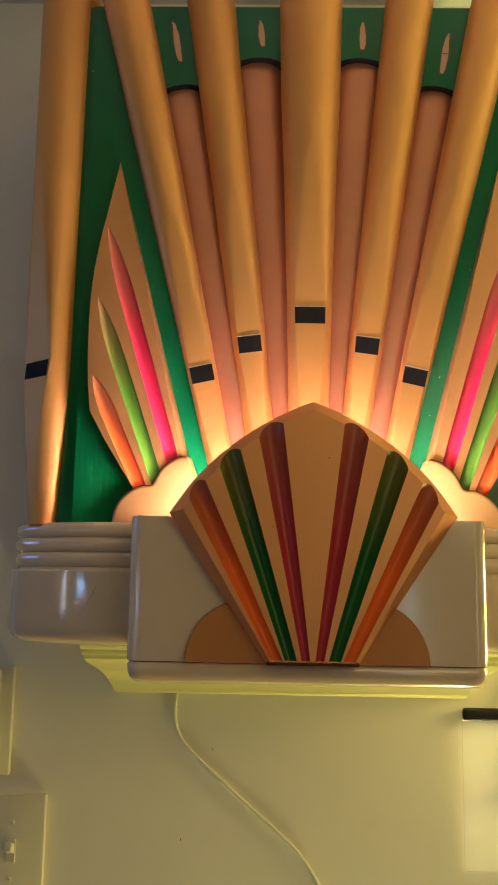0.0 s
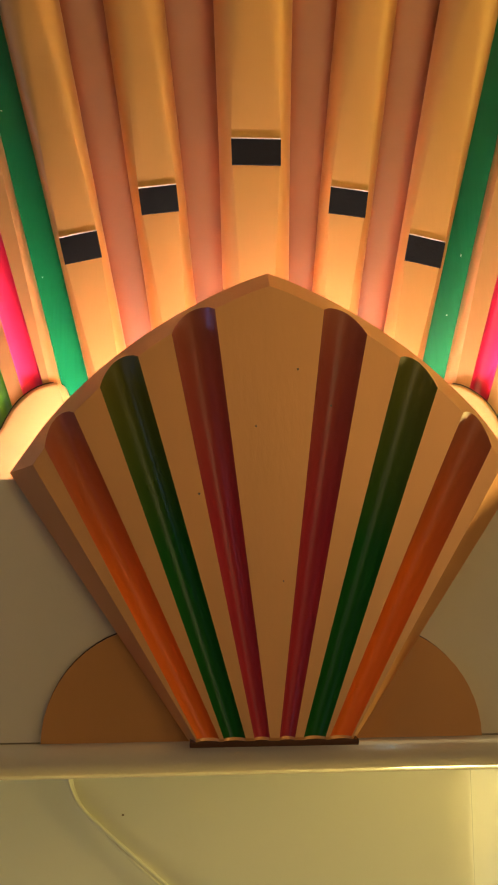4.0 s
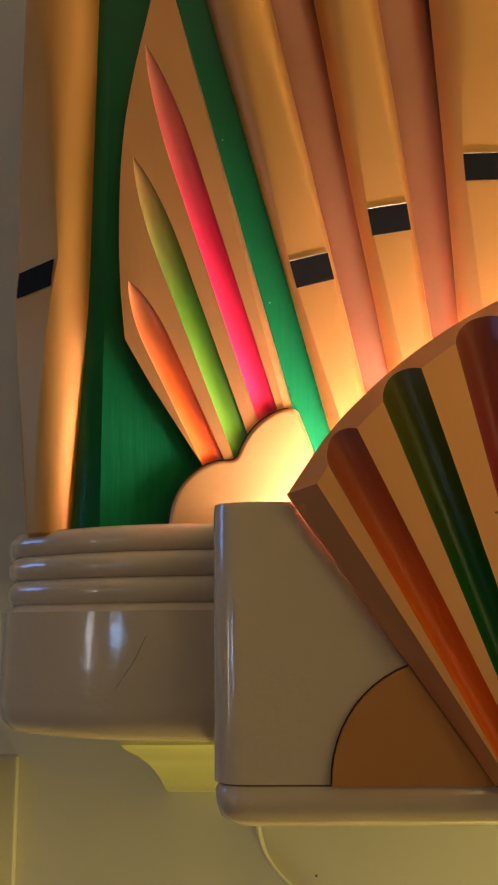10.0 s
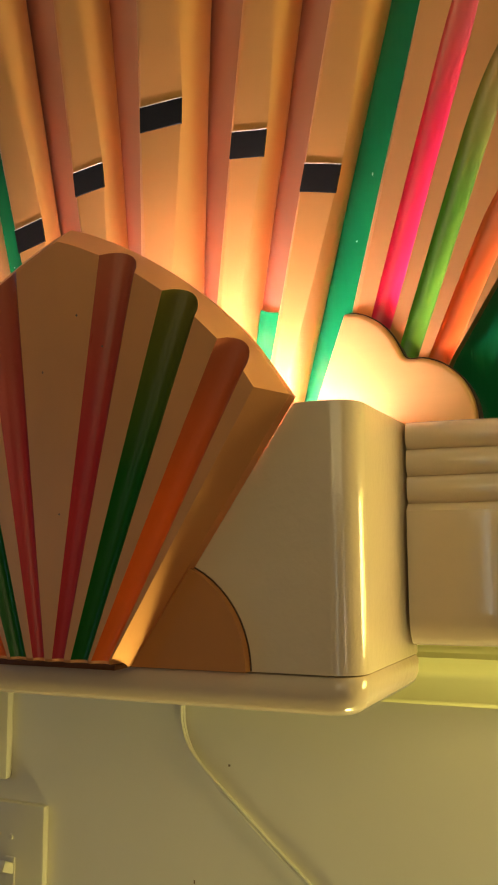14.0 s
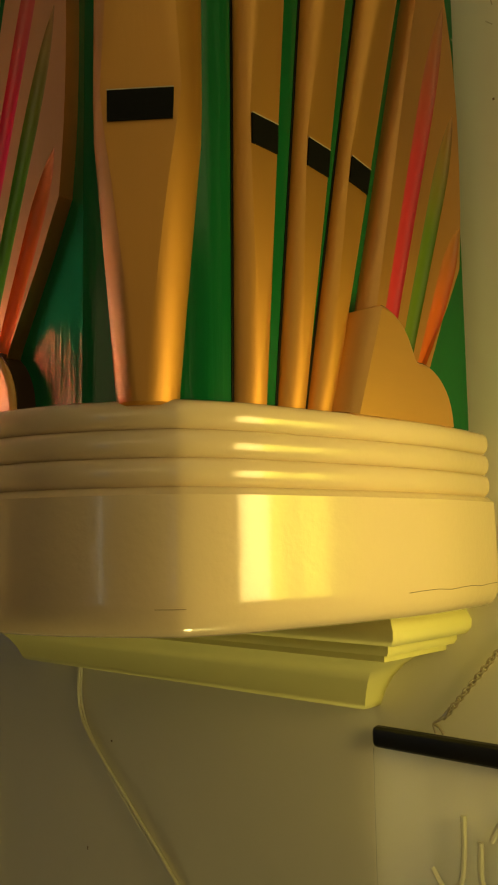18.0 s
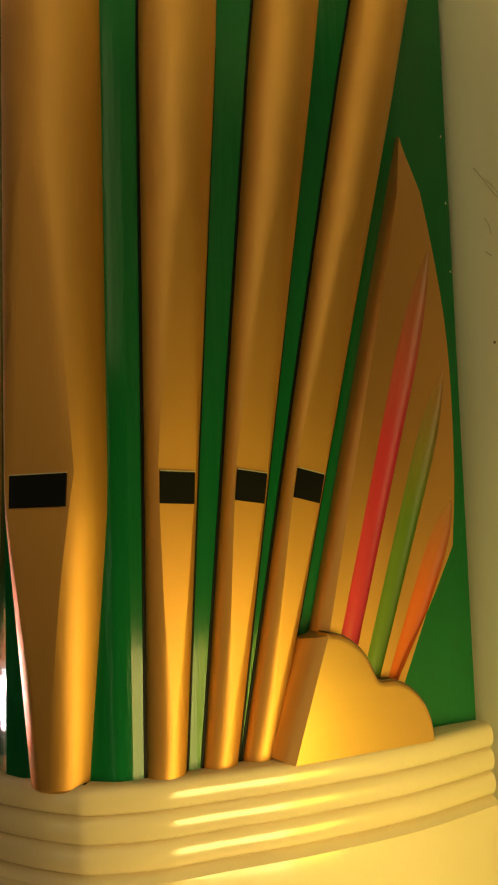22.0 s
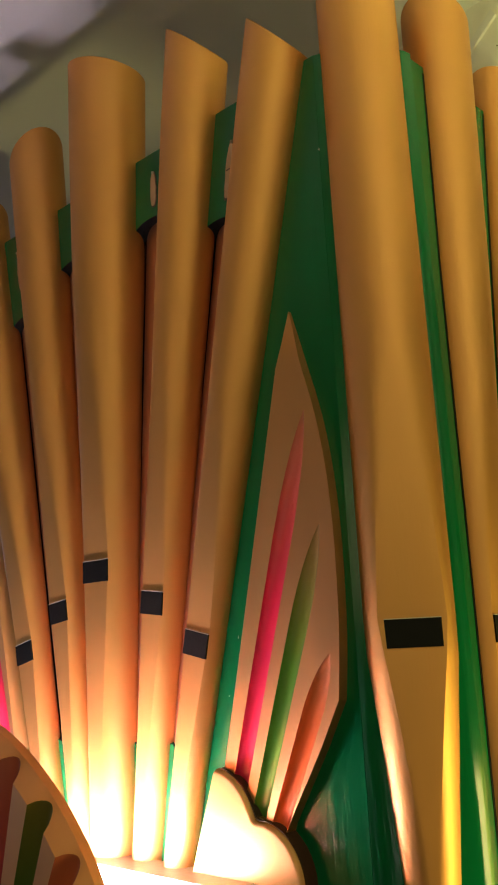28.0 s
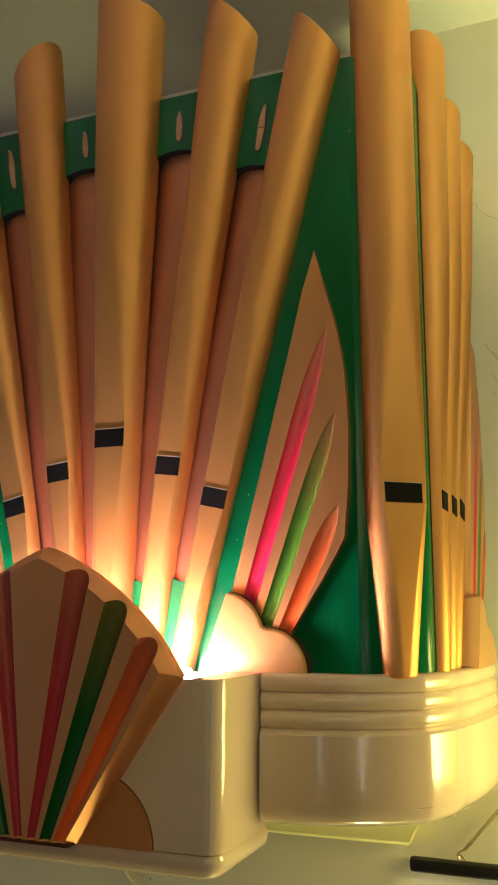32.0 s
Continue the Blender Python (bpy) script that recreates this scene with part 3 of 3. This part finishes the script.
    cloud(flank(m), 0.0975 - SA.y, 0.020, 0.0075)

# base wings: a plan line swept with the beaded section
PLAN = smooth_line([(0.1432, 0.0405), (0.165, 0.0420), (0.188, 0.0455), (0.2100, 0.0525), (0.235, 0.0655), (0.2535, 0.0785), (0.2625, 0.0885), (0.2741, 0.1154), (0.2793, 0.1436), (0.2878, 0.1898), (0.2935, 0.2521), (0.2890, 0.3165)], 5)
SECTION = [(-0.0300, 1.4088), (-0.0080, 1.4090), (-0.0035, 1.4105), (0.0, 1.4140), (0.0022, 1.4190), (0.003, 1.4250), (0.002, 1.4725), (-0.0006, 1.4745), (-0.0022, 1.4757), (-0.0040, 1.4763)]
for i in range(3):
    zc = 1.4830 + 0.0130 * i
    for k in range(1, 8):
        a = math.pi * (k / 8 - 0.5)
        SECTION.append((-0.0040 + 0.0036 * math.cos(a), zc + 0.0064 * math.sin(a)))
    SECTION.append((-0.0042, zc + 0.0065))
SECTION[-1] = (-0.0050, Z0)
SECTION.append((-0.0300, Z0))


def wing(m):
    normals = []
    for i, p in enumerate(PLAN):
        a, b = PLAN[max(0, i - 1)], PLAN[min(len(PLAN) - 1, i + 1)]
        d = Vector((b[0] - a[0], b[1] - a[1])).normalized()
        normals.append(Vector((d.y, -d.x)))
    rows = []
    for o, z in SECTION:
        rows.append([Vector((m * (p[0] + n.x * o), p[1] + n.y * o, z)) for p, n in zip(PLAN, normals)])
    v, f = grid(rows)
    k = len(PLAN)
    base = len(v)
    for z in (SECTION[0][1], SECTION[-1][1]):
        v.append(Vector((m * 0.1432, 0.3165, z)))
    last = (len(SECTION) - 1) * k
    f += [tuple(range(k)) + (base,), tuple(range(last, last + k)) + (base + 1,)]
    f.append(tuple(r * k for r in range(len(SECTION))) + (base + 1, base))
    f.append(tuple(r * k + k - 1 for r in range(len(SECTION))) + (base + 1, base))
    return part("base_wing", mesh_from(v, f), CREAM, speaker, "glossy cream lacquered base with three beads along its top", sharp=40)


wings = {m: wing(m) for m in (-1, 1)}
BASE_X = -0.0032    # the base sits a little off the boards' middle line
for w in wings.values():
    w.location.x = BASE_X


# hairline cracks in the lacquer
CRACK = smooth_line([(0.180, 1.460), (0.186, 1.448), (0.191, 1.441), (0.196, 1.434), (0.204, 1.4265), (0.211, 1.426)], 4)


def on_wing(x):
    """Depth of the wing's face at this distance from the middle."""
    return float(np.interp(x, [a for a, _ in PLAN[:36]], [b for _, b in PLAN[:36]]))


part("crack", tube([(-x, on_wing(x) - 0.0028 + 0.0002 * math.sin(900 * z), z) for x, z in CRACK], 0.00014, 5), MARK_DARK, wings[-1], "hairline crack")
seam = [(p, i) for i, p in enumerate(PLAN) if p[1] > 0.21]
part("crack", tube([(p[0] + 0.0028, p[1], 1.4235 + 0.0005 * math.sin(i * 2.1)) for p, i in seam], 0.0002, 5), PENCIL, wings[1], "hairline crack")
part("crack", tube([(p[0] + 0.0019, p[1] - 0.0022, 1.4222) for p in PLAN[24:30]], 0.00018, 5), MARK_DARK, wings[1], "hairline crack")

# centre box with its lower lip
def round_plan(hx, y0, y1, r, steps=6):
    """An open plan with two rounded front corners."""
    out = [(-hx, y1)]
    for i in range(steps + 1):
        a = radians(180 + 90 * i / steps)
        out.append((-hx + r + r * math.cos(a), y0 + r + r * math.sin(a)))
    for i in range(steps + 1):
        a = radians(270 + 90 * i / steps)
        out.append((hx - r + r * math.cos(a), y0 + r + r * math.sin(a)))
    out.append((hx, y1))
    return out


def tower(levels, y1=0.30):
    """Rounded plan loops stacked by (inset, z)."""
    rows = []
    for inset, z in levels:
        rows.append([Vector((x, y, z)) for x, y in round_plan(0.1415 - inset, -0.033 + inset, y1, max(0.002, 0.013 - inset * 0.4))])
    v, f = grid(rows)
    n = len(rows[0])
    f += [tuple(range(n)), tuple(range(len(v) - n, len(v)))]
    f.append(tuple(i * n for i in range(len(rows))) + tuple(i * n + n - 1 for i in reversed(range(len(rows)))))
    return mesh_from(v, f)


# box walls stand open at the top, where the lamp shines out behind the fan
outer = round_plan(0.1415, -0.033, 0.058, 0.013)
inner = round_plan(0.118, -0.027, 0.030, 0.004)
loops = [[Vector((x, y, z)) for x, y in outer] for z in (1.404, 1.5128)]
loops.append([Vector((x * 0.997, y * 0.997, Z0)) for x, y in outer])
loops.append([Vector((x, y, Z0)) for x, y in inner])
loops.append([Vector((x, y, 1.430)) for x, y in inner])
v, f = grid(loops, True)
n = len(outer)
f += [tuple(range(n)), tuple(range(4 * n, 5 * n))]
centre = part("front_box", mesh_from(v, f), CREAM, speaker, "glossy cream lacquered box in the middle of the base", sharp=40)
centre.location.x = BASE_X
part("lip", tower([(0.012, 1.3865), (0.006, 1.3875), (0.0025, 1.3905), (0.0008, 1.3950), (0.0004, 1.4005), (0.0016, 1.4030), (0.0040, 1.4036)], 0.062), CREAM, centre, "rounded cream lip under the box", sharp=40)


# half discs beside the fan
for m in (-1, 1):
    hc = 0.0500 if m < 0 else 0.0430
    o = [(hc + 0.0475 * math.cos(math.pi * i / 28), 1.4042 + 0.0475 * math.sin(math.pi * i / 28)) for i in range(29)]
    rim = [(hc + (u - hc) * 1.012, 1.4042 + (z - 1.4042) * 1.012) for u, z in o]
    part("edge_line", slab(rim, [], 0.0945, 0.0956, front(m)), DARKWOOD, speaker, "dark joint round the half disc")
    bm = slab(o, [], 0.0945, 0.1000, front(m))
    soften(bm, 0.0022, 60, 3)
    part("half_disc", bm, DISC_GOLD, speaker, "gold painted half disc")

# the fan: gold ribs between hollow painted flutes, with a bevelled rim
RIM = smooth_line([(0.0, 1.6086), (0.010, 1.6050), (0.027, 1.5970), (0.045, 1.5866), (0.0627, 1.5742), (0.078, 1.5612), (0.095, 1.5435), (0.1130, 1.5180)], 8)
FY, FB, RY = -0.0505, -0.0335, -0.0400


def rim_at(tan):
    """Where the ray from the fan's root at this slope meets the rim."""
    zc = 1.3565
    for (x0, z0), (x1, z1) in zip(RIM, RIM[1:]):
        a, b = x0 - tan * (z0 - zc), x1 - tan * (z1 - zc)
        if a <= 0 <= b:
            t = a / (a - b) if a != b else 0
            return x0 + (x1 - x0) * t, z0 + (z1 - z0) * t
    return RIM[-1]


# edges across half the fan: (x at the foot, slope at the rim, inside a flute?)
EDGES = [(0.0, 0.0), (0.0020, 0.104), (0.0084, 0.194), (0.0120, 0.272), (0.0210, 0.371), (0.0228, 0.452), (0.0318, 0.560), (0.0325, 0.615)]
FOOT = 1.4045
SIDE = (0.0352, 0.6975)


def column(xf, tan, depth, m):
    """Points up one line of the fan's face, then its places on the front edge of the rim, the back of the rim and the foot."""
    rx, rz = rim_at(min(tan, 0.6995))
    f, r = Vector((xf, FOOT + 0.0030)), Vector((rx, rz))
    d = (r - f).normalized()
    k = min(1.0, depth / (RY - FY)) if depth else 0.0
    t = r - d * 0.0092 * (1 - k * 0.85)
    pts = []
    for i in range(17):
        s = i / 16
        q = f + (t - f) * s
        pts.append(Vector((m * q.x, FY + depth * (0.32 + 0.68 * s), q.y)))
    return pts, Vector((m * r.x, RY, r.y)), Vector((m * r.x, FB, r.y)), Vector((m * xf, FY + 0.0012, FOOT)), Vector((m * xf, FB, FOOT))


flute_sets = []
body = bmesh.new()


def add_strip(bm, cols):
    v, f = grid(cols)
    vs = [bm.verts.new(p) for p in v]
    for q in f:
        bm.faces.new([vs[i] for i in q])


for m in (-1, 1):
    rim_line, foot_line = [], []
    for i in range(len(EDGES) - 1):
        (x0, t0), (x1, t1) = EDGES[i], EDGES[i + 1]
        hollow = i in (1, 3, 5)
        n = 10 if hollow else (6 if i == 0 else 2)
        cols = []
        for j in range(n + 1):
            s = j / n
            dep = 0.0092 * math.sin(math.pi * s) ** 0.75 if hollow and 0 < j < n else 0.0
            col, rim, back, foot, foot_back = column(x0 + (x1 - x0) * s, t0 + (t1 - t0) * s, dep, m)
            cols.append(col)
            rim_line.append((col[-1], rim, back))
            foot_line.append((col[0], foot, foot_back))
        if hollow:
            flute_sets.append((cols, i))
        else:
            add_strip(body, cols)
    # the corner of the rim, the bevelled side and the foot
    inner = cols[-1]
    for k in range(1, 5):
        _, rim, back, _, _ = column(EDGES[-1][0], EDGES[-1][1] + (SIDE[1] - EDGES[-1][1]) * k / 4, 0, m)
        rim_line.append((inner[-1], rim, back))
    low = Vector((m * SIDE[0], RY, FOOT))
    edge = [low + (rim - low) * (k / 16) for k in range(17)]
    add_strip(body, [inner, edge, [Vector((e.x, FB, e.z)) for e in edge]])
    foot_line.append((inner[0], low, Vector((low.x, FB, low.z))))
    for lines in (rim_line, foot_line):
        add_strip(body, [list(r) for r in lines])
bmesh.ops.remove_doubles(body, verts=body.verts, dist=0.00005)
fan = part("fan", body, FAN_GOLD, speaker, "gold painted fan shell with six painted flutes", sharp=20)
for cols, i in flute_sets:
    mat, label = {1: (FAN_RED, "dark red painted flute"), 3: (FAN_GREEN, "dark green painted flute"), 5: (FAN_ORANGE, "orange painted flute")}[i]
    ob = part("flute", mesh_from(*grid(cols)), mat, fan, label, sharp=60)
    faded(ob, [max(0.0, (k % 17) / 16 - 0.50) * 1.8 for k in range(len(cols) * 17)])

# the shaded foot of the fan is drawn as a dark coloured strip
part("foot_shade", soften(box((-0.0350, FY + 0.0002, FOOT - 0.0006), (0.0350, FB, FOOT + 0.0018)), 0.0005, 50, 2), FOOT_SHADE, fan, "dark strip standing in for shade along the fan's foot")

# small chips and specks in the paint
chips = random.Random(7)
for k in range(14):
    m = chips.choice((-1, 1))
    z = chips.uniform(1.60, 1.98)
    x = 0.0905 + 0.29 * (z - 1.55) + chips.uniform(0.0, 0.006)
    place, mat = (front(m), TAPE_EDGE) if k < 7 else (flank(m), TAPE_EDGE)
    u = x if k < 7 else 0.2072 - chips.uniform(0, 0.004)
    w, h = chips.uniform(0.0003, 0.0006), chips.uniform(0.0004, 0.0012)
    part("chip", slab([(u - w, z), (u, z - h), (u + w, z), (u + w * 0.4, z + h)], [], -0.0005, 0.0003, place), mat, speaker)
for x, z in ((0.012, 1.562), (-0.031, 1.508), (0.0045, 1.471), (0.0262, 1.546), (-0.0065, 1.537)):
    w = chips.uniform(0.0003, 0.0006)
    part("speck", slab([(x - w, z), (x, z - w), (x + w, z), (x, z + w * 1.3)], [], -FY + BY - 0.0005, -FY + BY + 0.0002, front()), PENCIL, fan)

# lamp inside the box
part("lamp_tube", tube([(x, 0.010, 1.513) for x in np.linspace(-0.095, 0.095, 5)], 0.0075, 12), LAMP, speaker, "glowing warm lamp tube behind the fan")

# ---- moulded shelf under the speaker ----
shelf = thing("wall_shelf", None, "cream painted crown moulding shelf fixed to the wall", "shelf")
CROWN = [(0.0, 1.338), (0.010, 1.338), (0.0125, 1.3395), (0.0140, 1.343), (0.0170, 1.350), (0.0230, 1.3590), (0.0310, 1.3670), (0.0410, 1.3735), (0.0520, 1.3775), (0.0640, 1.3795),
         (0.0645, 1.3835), (0.0700, 1.3840), (0.0720, 1.3870), (0.0720, 1.3900), (0.0790, 1.3910), (0.0825, 1.3950), (0.0830, 1.4000), (0.0800, 1.4045), (0.0780, 1.4105)]


def moulding(profile, name, label):
    rows = []
    for o, z in profile:
        x, left, y = 0.183 + o, -0.195 - min(o, 0.040), 0.3165 - o
        rows.append([Vector((left, WY, z)), Vector((left, y, z)), Vector((x, y, z)), Vector((x, WY, z))])
    v, f = grid(rows)
    f += [(0, 1, 2, 3), tuple(len(v) - 4 + i for i in range(4))]
    part(name, mesh_from(v, f), SHELF, shelf, label, sharp=48)


moulding(CROWN[:10], "cove", "concave lower moulding with mitred returns")
moulding(CROWN[9:14], "fillet", "narrow square step")
moulding(CROWN[13:], "top_bead", "rounded top moulding")

# ---- cord ----
cord_line = smooth_line([(x, WY - 0.0035, z) for x, z in ((-0.134, 1.352), (-0.1375, 1.328), (-0.1370, 1.305), (-0.128, 1.283), (-0.104, 1.258), (-0.077, 1.234),
                         (-0.050, 1.211), (-0.020, 1.187), (0.010, 1.160), (0.034, 1.12), (0.052, 1.05), (0.06, 0.9), (0.06, 0.5), (0.06, 0.35))], 5)
cord = thing("power_cord", None, "thin white two-strand power cord hanging down the wall", "cord")
for s in (-1, 1):
    turns = [0.9 + 1.1 * math.sin(i * 0.17) for i in range(len(cord_line))]
    part("strand", tube([(p[0] + s * 0.0013 * math.cos(a), p[1] - s * 0.0013 * math.sin(a), p[2] + s * 0.0010 * math.cos(a)) for p, a in zip(cord_line, turns)], 0.0014, 8), WHITE_CORD, cord)


# ---- switch plates ----
def screw(x, y, z, parent):
    bm = bmesh.new()
    bmesh.ops.create_cone(bm, cap_ends=True, segments=14, radius1=0.0030, radius2=0.0022, depth=0.0016, matrix=Matrix.Translation((x, y, z)) @ Matrix.Rotation(radians(90), 4, "X"))
    part("screw", bm, PLASTIC, parent)


plate = thing("switch_plate", None, "ivory two-gang switch plate with toggle switches on the wall", "light switch")
PX, PZ = -0.2815, 1.2225
plate_face = part("plate", soften(box((PX - 0.165, WY - 0.009, PZ - 0.122), (PX, WY, PZ)), 0.003, 50, 2), PLASTIC, plate)
for i in range(3):
    x = PX - 0.0375 - 0.0445 * i
    zc = PZ - 0.061
    part("toggle_surround", soften(box((x - 0.0055, WY - 0.0102, zc - 0.0125), (x + 0.0055, WY - 0.008, zc + 0.0125)), 0.0006, 50, 1), PLASTIC, plate)
    bm = box((-0.0042, -0.015, -0.0048), (0.0042, 0.002, 0.0048), 0.0014)
    bmesh.ops.transform(bm, matrix=Matrix.Translation((x, WY - 0.009, zc + 0.002)) @ Matrix.Rotation(radians(-24), 4, "X"), verts=bm.verts)
    part("toggle", bm, PLASTIC, plate)
    for dz in (0.030, -0.030):
        screw(x, WY - 0.0096, zc + dz, plate)
dimmer = thing("control_box", None, "ivory control box with small buttons on the wall above the switches", "control")
part("housing", soften(box((-0.4400, WY - 0.010, 1.2420), (-0.3260, WY, 1.3640)), 0.003, 50, 2), PLASTIC, dimmer)
part("cover", soften(box((-0.4360, WY - 0.024, 1.2450), (-0.3400, WY - 0.010, 1.3610)), 0.003, 50, 2), PLASTIC, dimmer)
for z in (1.290, 1.275):
    bm = bmesh.new()
    bmesh.ops.create_uvsphere(bm, u_segments=12, v_segments=8, radius=0.0032, matrix=Matrix.Translation((-0.3560, WY - 0.024, z)))
    part("button", bm, PLASTIC, dimmer)

# ---- hanging sign ----
sign = thing("hanging_sign", None, "clear acrylic sign with unlit neon letters on a chain", "sign")
part("bar", soften(box((0.1930, WY - 0.010, 1.3125), (0.640, WY - 0.001, 1.3268)), 0.004, 50, 3), BAR, sign, "black plastic bar")
panel = part("panel", soften(box((0.1925, WY - 0.0070, 1.150), (0.638, WY - 0.0035, 1.3125)), 0.0008, 50, 1), ACRYLIC, sign, "clear acrylic panel")
panel.visible_shadow = False


def stroke(points, name="letter"):
    part(name, tube([(x, WY - 0.0095, z) for x, z in smooth_line(points, 6)], 0.0019, 8), NEON, panel, "white unlit neon tube letter")


def arc(cx, cz, rx, rz, a0, a1, n=10):
    return [(cx + rx * math.cos(radians(a0 + (a1 - a0) * i / n)), cz + rz * math.sin(radians(a0 + (a1 - a0) * i / n))) for i in range(n + 1)]


stroke([(0.2600, 1.2818), (0.2595, 1.2595), (0.2570, 1.2433), (0.2509, 1.2362), (0.2438, 1.2367), (0.2367, 1.2463)])
stroke([(0.2711, 1.2686), (0.2703, 1.2494), (0.2732, 1.2418), (0.2792, 1.2402), (0.2848, 1.2443), (0.2863, 1.2534), (0.2886, 1.2727)])
stroke([(0.2985, 1.2808), (0.2980, 1.2595), (0.2975, 1.2402)])
stroke([(0.3117, 1.2727), (0.3066, 1.2671), (0.3010, 1.2605)])
stroke([(0.3020, 1.2620), (0.3071, 1.2524), (0.3112, 1.2423)])
stroke([(0.3213, 1.2620), (0.3299, 1.2646), (0.3380, 1.2676), (0.3375, 1.2742), (0.3319, 1.2772), (0.3243, 1.2757), (0.3182, 1.2696), (0.3162, 1.2595), (0.3188, 1.2504), (0.3258, 1.2463), (0.3350, 1.2483)])
stroke([(0.2782, 1.2706), (0.2823, 1.2787), (0.2884, 1.2858), (0.2975, 1.2924), (0.3066, 1.2965), (0.3157, 1.2985), (0.3279, 1.2990), (0.3390, 1.2970), (0.3502, 1.2919), (0.3593, 1.2848)], "arch")
link = bmesh.new()
ring = []
for i in range(14):
    a = 2 * math.pi * i / 14
    ring.append([Vector(((0.0018 + 0.0006 * math.cos(b)) * math.cos(a) * 1.25, 0.0006 * math.sin(b), (0.0018 + 0.0006 * math.cos(b)) * math.sin(a))) for b in [2 * math.pi * k / 6 for k in range(6)]])
ring.append(ring[0])
v, f = grid(ring, True)
first = part("link", mesh_from(v, f), STEEL, sign)
a, b = Vector((0.248, WY - 0.006, 1.3390)), Vector((0.413, WY - 0.006, 1.5260))
way = (b - a).normalized()
turn = math.atan2(way.z, way.x)
count = int((b - a).length / 0.0033)
for i in range(count):
    o = first if i == 0 else first.copy()
    if i:
        scene.collection.objects.link(o)
    o.matrix_basis = Matrix.Translation(a + way * 0.0033 * i) @ Matrix.Rotation(-turn, 4, "Y") @ Matrix.Rotation(radians(45 if i % 2 else -45), 4, "X")
part("hook", tube(smooth_line([(0.2415, WY - 0.007, 1.3280), (0.2400, WY - 0.007, 1.3335), (0.2440, WY - 0.007, 1.3365), (0.2490, WY - 0.007, 1.3405), (0.2520, WY - 0.007, 1.3450)], 5), 0.0010, 8), STEEL, sign)
part("hook", tube(smooth_line([(0.2400, WY - 0.007, 1.3335), (0.2440, WY - 0.007, 1.3320), (0.2470, WY - 0.007, 1.3280)], 5), 0.0010, 8), STEEL, sign)
bm = bmesh.new()
bmesh.ops.create_cone(bm, cap_ends=True, segments=12, radius1=0.003, radius2=0.003, depth=0.012, matrix=Matrix.Translation((0.4135, WY - 0.004, 1.528)) @ Matrix.Rotation(radians(90), 4, "X"))
part("nail", bm, STEEL, sign)

# ---- dark board on the wall ----
plaque = thing("wall_plaque", None, "dark brown wooden plaque with kraft corners nailed to the wall", "plaque")
part("board", soften(box((0.3500, WY - 0.007, 1.632), (0.680, WY - 0.001, 2.016)), 0.0015, 50, 1), DARKWOOD, plaque)
for z, s in ((2.019, -1), (1.629, 1)):
    o = [(0.3475, z), (0.3475, z + s * 0.032), (0.3610, z + s * 0.030), (0.3830, z + s * 0.026), (0.3890, z)]
    part("corner_piece", soften(slab([(u, w) for u, w in o], [], BY - WY + 0.0072, BY - WY + 0.0086, front()), 0.0004, 50, 1), PAPER, plaque, "torn kraft coloured corner")
bm = bmesh.new()
bmesh.ops.create_cone(bm, cap_ends=True, segments=10, radius1=0.0012, radius2=0.0026, depth=0.010, matrix=Matrix.Translation((0.3535, WY - 0.0125, 2.011)) @ Matrix.Rotation(radians(70), 4, "X"))
part("nail", bm, STEEL, plaque)

# ---- small marks on the wall ----
for x, z, w, h in ((-0.094, 1.274, 0.0016, 0.0016), (-0.128, 1.175, 0.0010, 0.0030), (-0.105, 1.125, 0.0040, 0.0012), (0.2970, 1.7331, 0.0012, 0.0014), (0.2310, 2.1686, 0.0012, 0.0012),
                   (0.2924, 1.4220, 0.0022, 0.0030)):
    part("wall_mark", box((x - w / 2, WY - 0.0006, z - h / 2), (x + w / 2, WY + 0.001, z + h / 2)), MARK_DARK, wall)
part("wall_mark", tube([(x, WY - 0.0003, z) for x, z in smooth_line([(0.2884, 1.8407), (0.2960, 1.8306), (0.3061, 1.8164), (0.3183, 1.8082)], 4)], 0.0005, 5), MARK, wall)
part("wall_mark", tube([(x, WY - 0.0003, z) for x, z in smooth_line([(0.2970, 1.8306), (0.3041, 1.8224), (0.3122, 1.8072)], 4)], 0.0004, 5), MARK, wall)
for line in ([(0.2945, 1.8082), (0.2975, 1.8032), (0.2990, 1.7971)], [(0.2666, 2.0965), (0.2650, 2.0925)], [(0.2594, 2.0783), (0.2600, 2.0732)], [(0.2716, 2.0661), (0.2777, 2.0691), (0.2767, 2.0620), (0.2879, 2.0569)], [(0.2777, 2.0031), (0.2808, 1.9960), (0.2848, 2.0041), (0.2889, 1.9950)], [(0.2909, 1.9920), (0.3001, 1.9849), (0.3102, 1.9788)], [(0.3107, 1.9767), (0.3102, 1.9625), (0.3092, 1.9473)], [(0.2706, 1.9747), (0.2716, 1.9686)], [(0.2940, 1.7879), (0.2985, 1.7839)], [(0.2970, 1.4590), (0.2985, 1.4489), (0.2980, 1.4367)], [(0.2935, 1.4227), (0.2975, 1.4240), (0.3001, 1.4266)]):
    part("wall_mark", tube([(x, WY - 0.0002, z) for x, z in smooth_line(line, 4)], 0.00038, 5), MARK, wall)
strip = [(0.2000, 2.1790), (0.2050, 2.1735), (0.2340, 2.1985), (0.2300, 2.2060)]
part("paint_strip", soften(slab(strip, [], BY - WY - 0.001, BY - WY + 0.0030, front()), 0.0006, 50, 1), CEILING, wall, "short peeling white strip on the wall under the ceiling")
